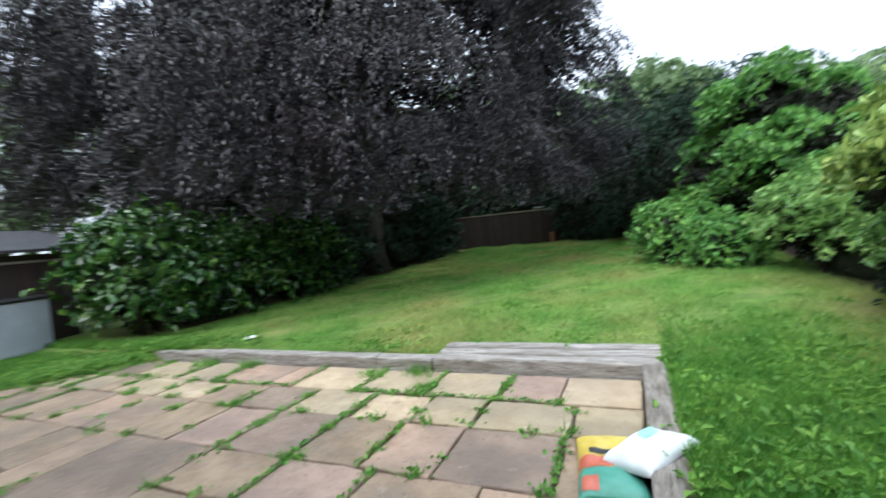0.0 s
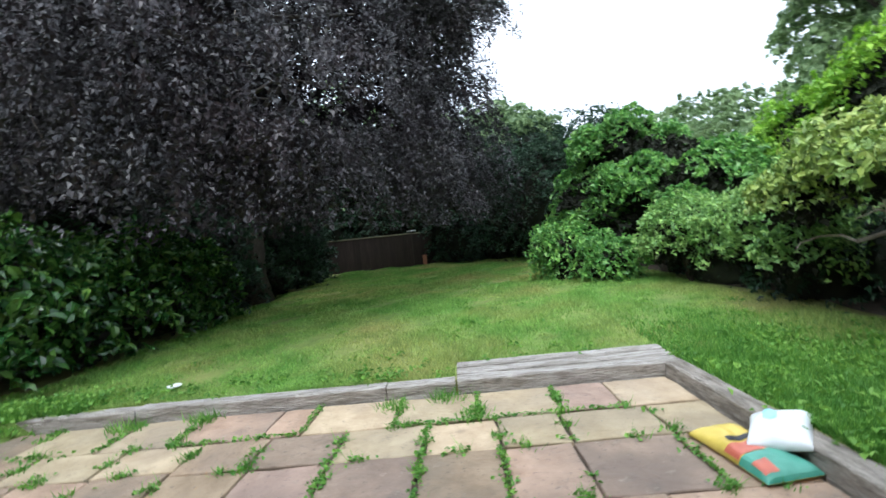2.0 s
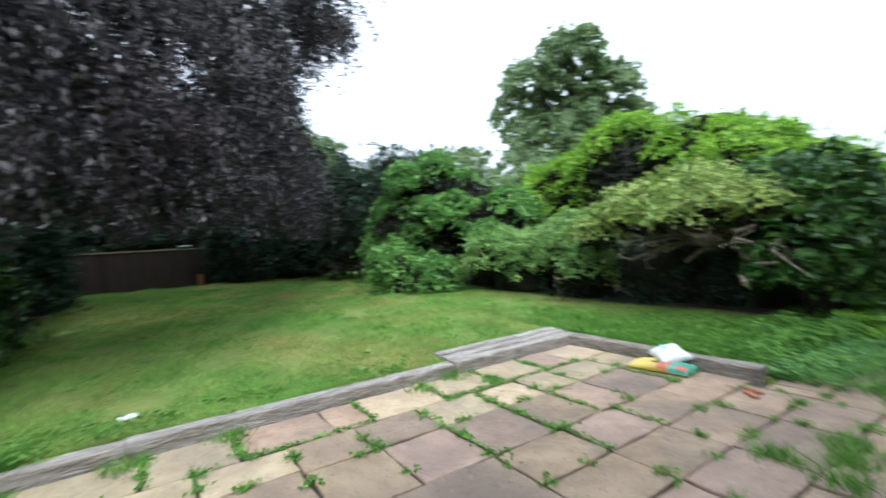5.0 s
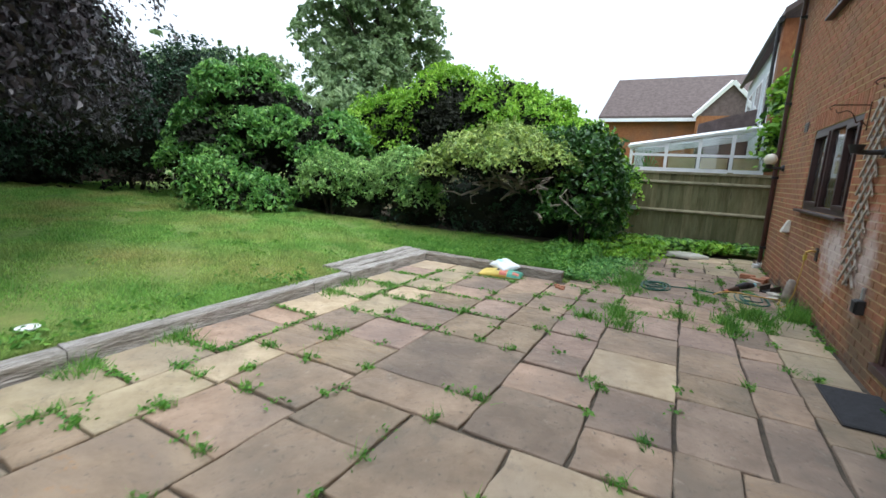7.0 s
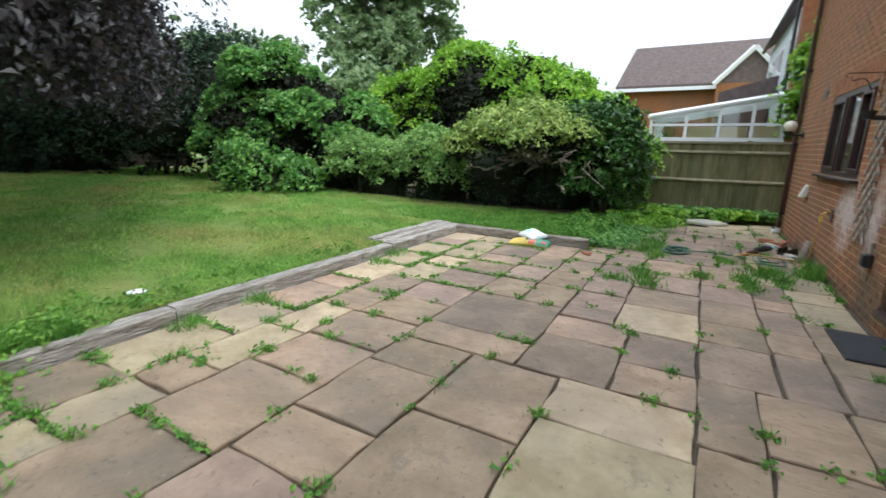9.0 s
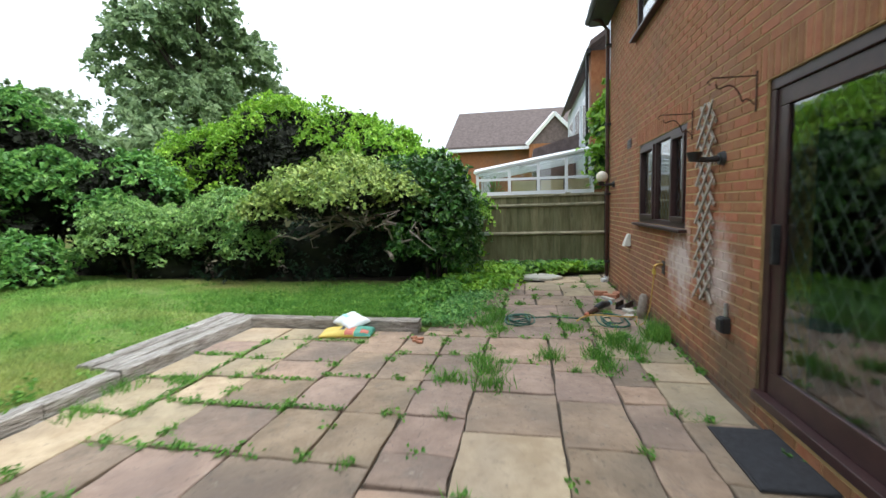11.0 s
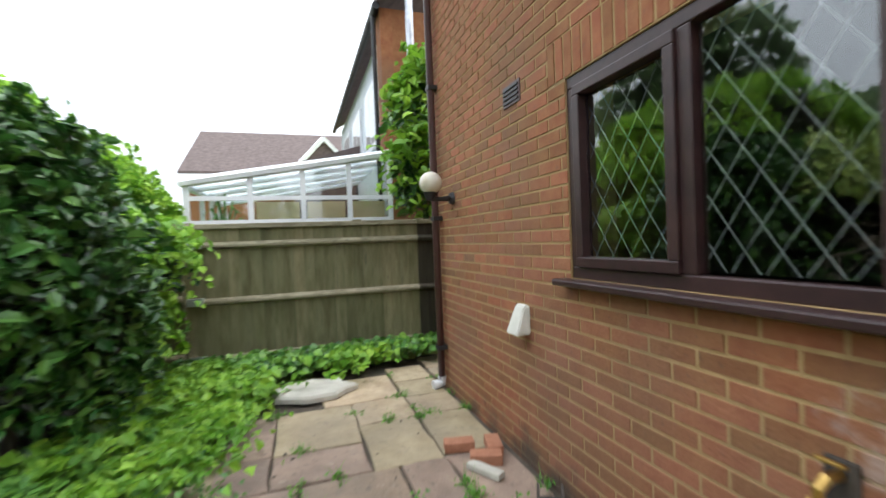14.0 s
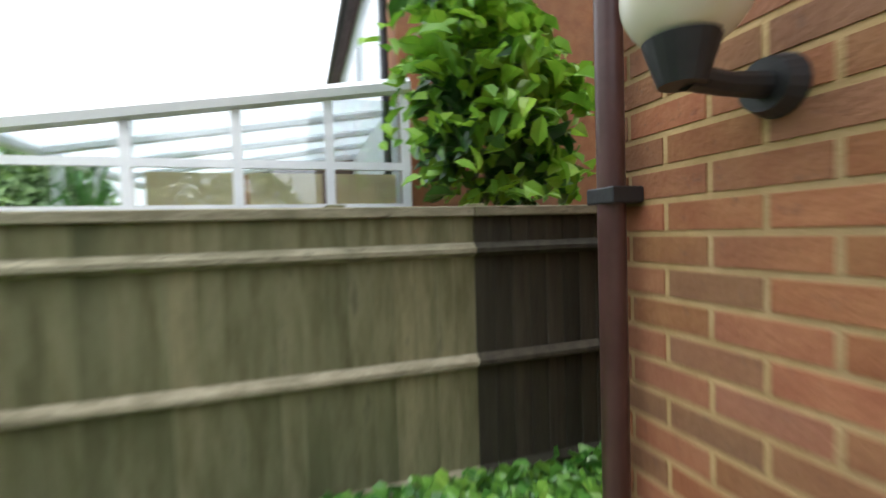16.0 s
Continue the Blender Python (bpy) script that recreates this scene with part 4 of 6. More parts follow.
for i in range(n_bough):
    out = np.array([np.cos(ang[i]), np.sin(ang[i]), 0.0])
    side = np.array([-out[1], out[0], 0.0])
    seat = np.array([-7.3 + rad[i] * out[0] * (1.1 if out[0] > 0 else 1.5), 11.4 + rad[i] * out[1], high[i]])
    seat[1] += 1.05 * max(0.0, seat[0] + 4.2)
    if 60 <= i < 84:
        seat = np.array([sprays.uniform(-14.5, -12.0), sprays.uniform(6.2, 7.8), sprays.uniform(5.0, 9.5)])
    elif 84 <= i < 102:
        seat = np.array([sprays.uniform(-1.9, -0.1), sprays.uniform(9.4, 11.6), sprays.uniform(6.4, 8.4)])
    elif seat[0] > -6.2 and high[i] > 4.6 and sprays.random() < 0.2:
        continue
    reach = sprays.uniform(0.9, 1.6)
    for k in range(per_bough):
        along, across = sprays.uniform(0, 1), sprays.normal(0, 0.36)
        root = seat + out * (along - 0.4) * reach + side * across + np.array([0, 0, -0.55 * along ** 1.6 * reach - 0.25 * abs(across) + sprays.normal(0, 0.1)])
        t = sprays.uniform(0, 1, per)
        drop = sprays.uniform(0.4, 1.5)
        p = root + np.outer(t * 0.35 * drop, out) + np.outer(t, side) * sprays.normal(0, 0.12)
        p[:, 2] -= t ** 1.5 * drop
        p += sprays.normal(0, 1, (per, 3)) * np.array([0.05, 0.05, 0.035])
        sp_pos.append(p)
        sp_nrm.append(np.tile(out * 0.8 + np.array([0, 0, 0.6]) + sprays.normal(0, 0.35, 3), (per, 1)))
sp_pos, sp_nrm = np.concatenate(sp_pos), np.concatenate(sp_nrm)
keep = sp_pos[:, 2] > 1.7
leaves("crown", sp_pos[keep] - np.array([-7.0, 11.5, 0]), sp_nrm[keep], 0.085, LEAF_BEECH, beech, droop=0.9, aspect=0.62, jitter=0.4)
for k in (2, 4):
    x, y, z = -9.5 + 1.25 * k, 6.2 + 0.5 * math.sin(2.2 * k), 4.6 + 0.5 * math.cos(1.7 * k)
    part("bare_twig", tube([at_beech(x, y + 0.4, z + 0.8), at_beech(x + 0.05, y, z), at_beech(x + 0.12, y - 0.1, z - 0.6), at_beech(x + 0.3, y - 0.15, z - 0.95)], [0.008, 0.006, 0.004, 0.002], 5), DEADW, beech, "pale bare hanging twig")


# ---- far trees ----
def far_tree(name, x, y, h, r, n, size, material, label, low=0.35, seed=0):
    ob = empty(name, x, y, 0, label, "tree")
    tr = random.Random(seed or int(x * 13 + y * 7))
    part("trunk", tube([(0, 0, -0.1), (0.1, 0, h * 0.35), (0.05, 0.1, h * 0.8)], [0.022 * h, 0.014 * h, 0.005 * h], 10), BARK, ob)
    blobs = []
    for k in range(4):
        blobs.append((tr.uniform(-0.1, 0.1) * r, tr.uniform(-0.1, 0.1) * r, h * (0.4 + 0.15 * k), 0.42 * r, 0.42 * r, 0.3 * r))
    for k in range(15):
        a, e = tr.uniform(0, 6.28), tr.uniform(low, 0.95)
        q = r * tr.uniform(0.25, 0.75) * math.sqrt(max(0.1, 1 - ((e - 0.6) / 0.5) ** 2))
        s = r * tr.uniform(0.3, 0.46)
        blobs.append((q * math.cos(a), q * math.sin(a), h * e, s, s, s * 0.8))
        part("limb", tube([(0, 0, h * e * 0.6), (q * 0.5 * math.cos(a), q * 0.5 * math.sin(a), h * e * 0.85), (q * math.cos(a), q * math.sin(a), h * e)], [0.012 * h, 0.008 * h, 0.003 * h], 6), BARK, ob)
    p, u = blob_points(blobs, n, (0.45, 1.05), 0.25, 0.03, -0.6, size * 0.7)
    leaves("crown", p, u, size, material, ob, 0.3, 0.7)
    return ob


far_tree("tall_tree", 20.6, 20.7, 14.4, 5.5, 30000, 0.38, LEAF_FAR, "tall grey-green tree beyond the boundary", 0.45, 374)
for x, y, h, r in ((8, 23, 6, 4.5), (13, 24, 7, 4.5), (-1, 25, 8, 4.5), (-7, 25, 9, 5), (-14, 23, 9, 5), (-17, 16, 8, 4.5), (-20, 9, 7, 4.5), (-24, 2, 6, 4.5), (3, 24, 8, 4), (16, 14, 5, 3.5), (13, 10, 4.2, 3), (11, 15, 5, 3.5), (20.5, 7.4, 4.3, 2.4)):
    far_tree("background_tree", x, y, h, r * 1.1, 11000, 0.3, LEAF_FAR, "leafy green tree behind the garden boundary", 0.2)


# ---- neighbour's house and conservatory ----
nb = empty("neighbour_house", 6.4, -1.12, 0, "neighbouring brick house with pale cladding and dark gutter", "house")


def nbox(name, x0, x1, y0, y1, z0, z1, material, label="", bevel=0.0, parent=None):
    return part(name, boxed(x0 - 6.4, x1 - 6.4, y0 + 1.05, y1 + 1.05, z0, z1, bevel), material, parent or nb, label)


nbox("wall", 6.4, 14.0, -8.0, -1.25, 0, 5.0, BRICKP)
nbox("cladding", 6.75, 14.0, -1.25, -1.21, 2.75, 4.95, CLAD, "pale grey cladding boards")
nbox("corner_pier", 6.4, 6.75, -1.25, -1.06, 0, 5.0, BRICKP, "red brick corner")
for k in range(3):
    w = nbox("window", 7.6 + 2.0 * k, 8.9 + 2.0 * k, -1.21, -1.16, 3.2, 4.4, WHITE, "white window frame")
    for j in range(2):
        nbox("pane", 7.68 + 2.0 * k + 0.6 * j, 8.2 + 2.0 * k + 0.6 * j, -1.165, -1.157, 3.28, 4.32, GLASS, "", 0, w)
bm = boxed(3.35, 7.6, -0.15, 1.3, 2.0, 3.62)
for v in bm.verts:
    if v.co.y > 1 and v.co.z > 3:
        v.co.z -= 0.42
part("lean_to_roof", bm, TILE, nb, "brown tiled lean-to roof")
part("gutter", tube([(-0.1, 0.06, 4.98), (7.6, 0.06, 4.96)], 0.06, 8), BLACK, nb)
part("downpipe", tube([(0.15, 0.07, 4.95), (0.15, 0.06, 0)], 0.035, 8), BLACK, nb)
part("flue", tube([(-0.35, -0.38, 2.0), (-0.35, -0.38, 6.6)], 0.06, 10), STEEL, nb, "shiny steel flue")
bm = bmesh.new()
q = [(-0.3, 0.05, 5.02), (7.8, 0.05, 5.02), (7.8, -3.8, 7.6), (-0.3, -3.8, 7.6)]
lo, hi = [bm.verts.new(v) for v in q], [bm.verts.new((a, b, c + 0.12)) for a, b, c in q]
bm.faces.new(lo[::-1]), bm.faces.new(hi)
for k in range(4):
    bm.faces.new((lo[k], lo[(k + 1) % 4], hi[(k + 1) % 4], hi[k]))
part("roof", bm, TILE, nb)

con = empty("conservatory", 6.3, -1.2, 0, "white framed lean-to conservatory with yellow blinds behind glass", "conservatory")


def cbox(name, x0, x1, y0, y1, z0, z1, material, label="", parent=None):
    return part(name, boxed(x0 - 6.3, x1 - 6.3, y0 + 1.2, y1 + 1.2, z0, z1), material, parent or con, label)


def con_top(y):
    return 2.29 + (1.63 - y) * 0.162


cbox("base_wall", 6.3, 9.6, 1.51, 1.63, 0, 1.0, BRICKP), cbox("base_wall", 6.3, 6.42, -1.2, 1.51, 0, 1.0, BRICKP)
for y in (1.6, 0.81, 0.11, -0.55, -1.16):
    cbox("mullion", 6.3, 6.36, y - 0.035, y + 0.035, 1.0, con_top(y) - 0.02, WHITE)
for y0, y1 in ((1.565, 0.845), (0.775, 0.145), (0.075, -0.515), (-0.585, -1.125)):
    cbox("dado_rail", 6.302, 6.358, y1, y0, 1.70, 1.79, WHITE)
    cbox("transom", 6.305, 6.355, y1, y0, 2.06, 2.12, WHITE)
    p = cbox("pane", 6.33, 6.335, y1, y0, 1.0, con_top(y0) - 0.03, GLASS)
    p.visible_shadow = False
    if y0 < 1.0:
        cbox("blind", 6.5, 6.51, y1 + 0.02, y0 - 0.02, 1.4, 2.05, BLIND, "pale yellow blind")
# pale floor and white wall, unseen, added to brighten the inside
cbox("floor", 6.42, 9.6, -1.2, 1.51, 0.01, 0.06, CREAM), cbox("back_wall", 6.42, 9.6, -1.2, -1.12, 0.06, con_top(-1.16) - 0.05, WHITE)
for x in (7.2, 8.0, 8.8, 9.57):
    cbox("mullion", x - 0.03, x + 0.03, 1.54, 1.6, 1.0, 2.22, WHITE)
bm = bmesh.new()
tube([(0, 2.85, con_top(1.63) + 0.0), (0, 0.0, con_top(-1.2))], 0.06, 6, bm)
part("rafter", bm, WHITE, con)
for x in (0.8, 1.6, 2.4, 3.25):
    part("rafter", tube([(x, 2.85, con_top(1.63)), (x, 0.0, con_top(-1.2))], 0.04, 6), WHITE, con)
part("eaves_beam", tube([(0, 2.85, con_top(1.63)), (3.3, 2.85, con_top(1.63))], 0.05, 6), WHITE, con)
bm = bmesh.new()
vs = [bm.verts.new(v) for v in ((0, 2.85, con_top(1.63) + 0.05), (3.3, 2.85, con_top(1.63) + 0.05), (3.3, 0, con_top(-1.2) + 0.05), (0, 0, con_top(-1.2) + 0.05))]
bm.faces.new(vs)
g = bmesh.ops.extrude_face_region(bm, geom=bm.faces[:])
bmesh.ops.translate(bm, verts=[e for e in g["geom"] if isinstance(e, bmesh.types.BMVert)], vec=(0, 0, 0.02))
part("roof_sheet", bm, POLY, con, "milky roof sheet")

fh = empty("far_house", 25, 2, 0, "far brick house with a brown tiled roof", "house")
part("wall", boxed(0, 8, -8, 3.4, 0, 5.3), BRICKP, fh)
bm = bmesh.new()
vs = [bm.verts.new(v) for v in ((-0.4, 3.7, 5.2), (-0.4, -8, 5.2), (3.8, -8, 8.2), (3.8, 3.3, 8.2), (8.4, -8, 5.2), (8.4, 3.7, 5.2))]
for q in ((0, 1, 2, 3), (3, 2, 4, 5), (0, 3, 5)):
    bm.faces.new([vs[k] for k in q])
g = bmesh.ops.extrude_face_region(bm, geom=bm.faces[:])
bmesh.ops.translate(bm, verts=[e for e in g["geom"] if isinstance(e, bmesh.types.BMVert)], vec=(0, 0, 0.15))
part("roof", bm, TILE, fh)
part("fascia", boxed(-0.5, -0.4, -8, 3.7, 5.0, 5.2), WHITE, fh)
part("gable", boxed(-1.2, 0.2, -4.95, -1.8, 0, 5.2), BRICKP, fh)
bm = bmesh.new()
vs = [bm.verts.new(v) for v in ((-1.2, -1.8, 5.2), (-1.2, -4.95, 5.2), (-1.2, -3.35, 6.9), (2.5, -1.8, 5.2), (2.5, -4.95, 5.2), (2.5, -3.35, 6.9))]
bm.faces.new(vs[:3]), bm.faces.new((vs[0], vs[2], vs[5], vs[3])), bm.faces.new((vs[1], vs[4], vs[5], vs[2]))
part("gable_top", bm, TILE, fh)
part("bargeboard", tube([(-1.3, -1.65, 5.15), (-1.3, -3.35, 7.0)], 0.14, 4), WHITE, fh), part("bargeboard", tube([(-1.3, -5.1, 5.15), (-1.3, -3.35, 7.0)], 0.14, 4), WHITE, fh)


# ---- patio slabs ----
def slab_mesh(w, d, seed):
    """A riven sandstone slab centred on its own origin, its top at 0, edges slightly ragged."""
    r = random.Random(seed)
    bm = bmesh.new()
    per = []
    for (ax, ay), (bx, by), n in (((-1, -1), (1, -1), 3), ((1, -1), (1, 1), 3), ((1, 1), (-1, 1), 3), ((-1, 1), (-1, -1), 3)):
        for i in range(n):
            t = i / n
            per.append(((ax + (bx - ax) * t) * w / 2 + r.uniform(-0.011, 0.011), (ay + (by - ay) * t) * d / 2 + r.uniform(-0.011, 0.011)))
    top = [bm.verts.new((x - math.copysign(0.006, x), y - math.copysign(0.006, y), r.uniform(-0.003, 0.0))) for x, y in per]
    rim = [bm.verts.new((x, y, -0.008)) for x, y in per]
    low = [bm.verts.new((x, y, -0.05)) for x, y in per]
    bm.faces.new(top)
    for a, b in ((top, rim), (rim, low)):
        for k in range(len(per)):
            bm.faces.new((a[k], b[k], b[(k + 1) % len(per)], a[(k + 1) % len(per)]))
    me = bpy.data.meshes.new("slab")
    bm.to_mesh(me), bm.free()
    return me


bed = tagged(link_mesh("patio", boxed(-12, 4.85, WALL_Y, 3.9, -0.12, -0.028), SOIL), "sandstone patio with weedy open joints", "patio", kind="structure")
# courses along the house: near edge, far edge, and where the cross joints lie, in three stretches
WEST_COURSES = [
    (-1.05, -0.56, (-7.7, -7.0, -6.4, -5.6, -5.0, -4.3, -3.33)),
    (-0.56, -0.12, (-7.7, -7.2, -6.5, -5.9, -5.1, -4.5, -4.0, -3.33)),
    (-0.12, 0.19, (-7.7, -6.9, -6.2, -5.4, -4.75, -4.11, -3.33)),
    (0.19, 0.97, (-7.7, -7.0, -6.4, -5.6, -5.0, -4.28, -3.79)),
    (0.97, 1.6, (-7.5, -6.8, -6.1, -5.33, -4.58, -3.8)),
    (1.6, 2.2, (-7.3, -6.6, -5.79, -5.33, -4.91, -4.24, -3.8)),
    (2.2, 2.88, (-7.0, -6.04, -5.42, -4.68, -4.15, -3.6)),
    (2.88, 3.3, (-6.6, -6.0, -5.73, -5.23, -4.9, -4.2, -3.6)),
    (3.3, 3.88, (-6.25, -5.75, -5.25, -4.5, -3.9, -3.2)),
]
MIDDLE_COURSES = [
    (-1.05, -0.6, (-3.33, -2.75, -2.4, -1.72, -1.05, -0.6, 0.05)),
    (-0.6, -0.28, (-3.33, -2.6, -2.1, -1.5, -1.18, -0.54, 0.05)),
    (-0.28, 0.19, (-3.33, -2.65, -2.16, -1.5, -0.9, -0.55, 0.05)),
    (0.19, 0.68, (-3.79, -3.34, -2.72)),
    (0.19, 0.83, (-2.72, -2.04, -1.4, -0.75, 0.05)),
    (0.68, 1.29, (-3.79, -3.15, -2.69)),
    (0.83, 1.29, (-2.69, -2.35, -1.87, -1.24, -0.57, 0.05)),
    (1.29, 2.2, (-3.79, -3.42, -2.52)),
    (1.29, 1.74, (-2.52, -1.88, -1.25, -0.6, 0.05)),
    (1.74, 2.2, (-2.52, -1.87, -1.25, -0.6, 0.19)),
    (2.2, 2.82, (-3.6, -3.05, -2.5, -1.9, -1.37, -0.91, -0.26, 0.19)),
    (2.82, 3.3, (-3.6, -3.08, -2.5, -1.88, -1.36, -0.9, -0.24, 0.19)),
    (3.3, 3.88, (-3.2, -2.87, -2.14, -1.48, -0.84, -0.38, 0.19)),
]
EAST_COURSES = [
    (-1.62, -1.07, (3.84, 4.33, 4.8)),
    (-1.05, -0.63, (0.05, 0.62, 1.1, 1.75, 2.4, 3.1, 3.55, 4.0, 4.5)),
    (-0.63, -0.33, (0.05, 0.6, 1.2, 1.75, 2.37)),
    (-0.63, -0.16, (2.37, 3.1, 3.6)),
    (-0.63, 0.08, (3.6, 4.3)),
    (-0.33, 0.0, (0.05, 0.55, 1.0, 1.7)),
    (-0.33, 0.28, (1.7, 2.37)),
    (-0.16, 0.45, (2.37, 2.8, 3.57)),
    (0.0, 0.72, (0.05, 0.5, 1.0, 1.7)),
    (0.28, 0.75, (1.7, 2.37)),
    (0.45, 0.78, (2.37, 2.82, 3.57)),
    (0.72, 1.2, (0.05, 0.6, 1.37)),
    (0.75, 1.2, (1.37, 1.85, 2.4, 3.0)),
    (1.2, 1.6, (0.05, 0.22, 0.8, 1.37)),
]
pack = random.Random(5)
SLABS = [(a, y0, b - a, y1 - y0) for y0, y1, xs in WEST_COURSES + MIDDLE_COURSES + EAST_COURSES for a, b in zip(xs, xs[1:])]
JOINTS = []
for n, (x, y, w, d) in enumerate(SLABS):
    cx, cy = x + w / 2, y + d / 2
    if not in_patio(cx + (0.4 if cx < -4.5 else 0.0), cy) or cx > 4.6:
        continue
    JOINTS += [((x, y), (x + w, y)), ((x, y), (x, y + d))]
    kind = SLABW if (cy > 3.0 and pack.random() < 0.7) or (cy < -0.7 and -1.7 < cx < 0.3) or (cx > 2.6 and pack.random() < 0.9) or pack.random() < 0.05 else (SLABR if cx < -3.3 and pack.random() < 0.3 else (SLABG if pack.random() < (0.7 if cx > -1.2 and cy < 1.5 else 0.25) else SLAB))
    me = slab_mesh(w - pack.uniform(0.011, 0.022), d - pack.uniform(0.011, 0.022), n)
    me.materials.append(kind)
    ob = new("paving_slab", me)
    ob.location = (cx, cy, pack.uniform(-0.006, 0.004))
    ob.rotation_euler = (radians(pack.uniform(-0.4, 0.4)), radians(pack.uniform(-0.4, 0.4)), radians(pack.uniform(-0.5, 0.5)))
    ob.parent = bed


# ---- grass and weeds ----
def blades(name, base, length, width, material, lean=0.45, parent=None):
    """One mesh of narrow three-cornered blades."""
    n = len(base)
    a = RNG.uniform(0, 2 * np.pi, n)
    d = np.stack([np.cos(a), np.sin(a), np.zeros(n)], 1)
    L = length * RNG.uniform(0.5, 1.3, (n, 1))
    tip = base + np.concatenate([RNG.normal(0, lean, (n, 2)), np.ones((n, 1))], 1) * L
    w = width * RNG.uniform(0.7, 1.3, (n, 1))
    v = np.stack([base - d * w, base + d * w, tip], 1).reshape(-1, 3)
    return raw_mesh(name, v, np.arange(n * 3).reshape(-1, 3), material, parent, tris=True)


def on_ground(xy, lift=0.0):
    z = np.array([ground_z(x, y) for x, y in xy]) + lift
    return np.concatenate([xy, z[:, None]], 1)


n = 330000
yy = 4.05 + 15.3 * RNG.random(n) ** 1.7
xx = RNG.uniform(-6.7, 2.9, n)
wave = np.sin(xx * 2.3 + np.sin(yy * 1.1)) * np.sin(yy * 1.9 + xx) + 0.7 * np.sin(xx * 5.1 - yy * 3.3)
keep = (xx > -6.5) & (xx < np.where(yy < 9.0, 2.75, 2.9)) & ~((xx > -1.66) & (xx < 0.36) & (yy < 4.42))
xy, wave = np.stack([xx, yy], 1)[keep], wave[keep]
tall = 0.042 * (1 + 0.5 * wave) * (1 + 0.05 * (xy[:, 1] - 4))
tagged(blades("lawn_grass", on_ground(xy, -0.005), tall[:, None], 0.0045 * (1 + 0.12 * (xy[:, 1:2] - 4)), BLADE), "short uneven lawn grass with paler dry patches", "grass", kind="stuff")
xy = np.stack([0.38 + np.abs(RNG.normal(0, 0.95, 40000)), 1.8 + np.abs(RNG.normal(0, 1.4, 40000))], 1)
xy = xy[xy[:, 0] < 2.8]
tagged(blades("border_grass", on_ground(xy, -0.005), 0.075, 0.0055, WEED), "longer grass between the sleeper and the shrubs", "grass", kind="stuff")
xy = np.concatenate([np.stack([RNG.uniform(-8.5, -5.5, 30000), RNG.uniform(-0.5, 4.3, 30000)], 1), np.stack([RNG.uniform(-6.3, -5.2, 6000), RNG.uniform(3.75, 4.3, 6000)], 1)])
xy = xy[np.array([not in_patio(x + 0.05, y) for x, y in xy])]
tagged(blades("edge_grass", on_ground(xy, -0.005), 0.09, 0.006, WEED), "rough grass at the end of the patio", "grass", kind="stuff")

# broad-leaved weeds on the lawn edges
c = np.concatenate([np.stack([RNG.uniform(-6.4, 0.2, 70), RNG.uniform(4.08, 4.5, 70)], 1), np.stack([RNG.uniform(-7.0, -5.6, 120), RNG.uniform(2.2, 4.2, 120)], 1), np.stack([RNG.uniform(0.4, 2.4, 430), 1.7 + np.abs(RNG.normal(0, 1.5, 430))], 1), np.stack([RNG.uniform(-6.3, 2.3, 60), RNG.uniform(4.6, 12, 60)], 1), np.stack([RNG.uniform(-6.5, -5.9, 60), RNG.uniform(4.3, 10, 60)], 1)])
c = c[np.array([not in_patio(x, y) and not (-1.7 < x < 0.4 and 3.8 < y < 4.45) for x, y in c])]
p = np.repeat(on_ground(c, 0.03), 16, 0) + RNG.normal(0, 1, (len(c) * 16, 3)) * np.array([0.07, 0.07, 0.018])
tagged(leaves("lawn_weeds", p, np.tile([0, 0, 1.0], (len(p), 1)), 0.06, CLOVER, droop=0.0), "flat broad-leaved weeds in the grass", "weeds", kind="stuff")

c = np.concatenate([np.stack([RNG.normal(-6.1, 0.5, 260), RNG.normal(3.5, 0.45, 260)], 1), np.stack([RNG.uniform(-6.3, -5.2, 24), RNG.uniform(4.07, 4.25, 24)], 1)])
c = c[np.array([not in_patio(x - 0.1, y) for x, y in c])]
p = np.repeat(on_ground(c, 0.05), 26, 0) + RNG.normal(0, 1, (len(c) * 26, 3)) * np.array([0.08, 0.08, 0.022])
tagged(leaves("clover_patch", p, np.tile([0, 0, 1.0], (len(p), 1)), 0.04, CLOVER, droop=0.0, aspect=0.9), "green clover spilling over the patio corner", "clover", kind="stuff")

# joints: moss, small weeds and grass tufts
cand = []
for (ax, ay), (bx, by) in JOINTS:
    d = math.hypot(bx - ax, by - ay)
    mx, my = (ax + bx) / 2, (ay + by) / 2
    rate = 2.2 + (5.0 if my > 3.0 else 0) + (6.0 if -1.0 < mx < 2.2 and my < 1.3 else 0) + (3.0 if my > 1.4 and mx < -1 else 0)
    for k in range(int(d * rate * 0.6 + pack.random())):
        t = pack.random()
        if noise.noise(Vector((mx * 1.3 + t, my * 1.3, 5))) > -0.2:
            cand.append((ax + (bx - ax) * t, ay + (by - ay) * t))
c = np.array(cand)
p = np.repeat(np.concatenate([c, np.full((len(c), 1), 0.004)], 1), 12, 0) + RNG.normal(0, 1, (len(c) * 12, 3)) * np.array([0.035, 0.035, 0.008])
p[:, 2] = np.abs(p[:, 2]) + 0.004
tagged(leaves("joint_weeds", p, np.tile([0, 0, 1.0], (len(p), 1)), 0.034, WEED, droop=0.0, aspect=0.8), "small green weeds in the paving joints", "weeds", kind="stuff")
sel = c[::2]
p = np.repeat(np.concatenate([sel, np.full((len(sel), 1), -0.01)], 1), 26, 0) + RNG.normal(0, 1, (len(sel) * 26, 3)) * np.array([0.03, 0.03, 0.0])
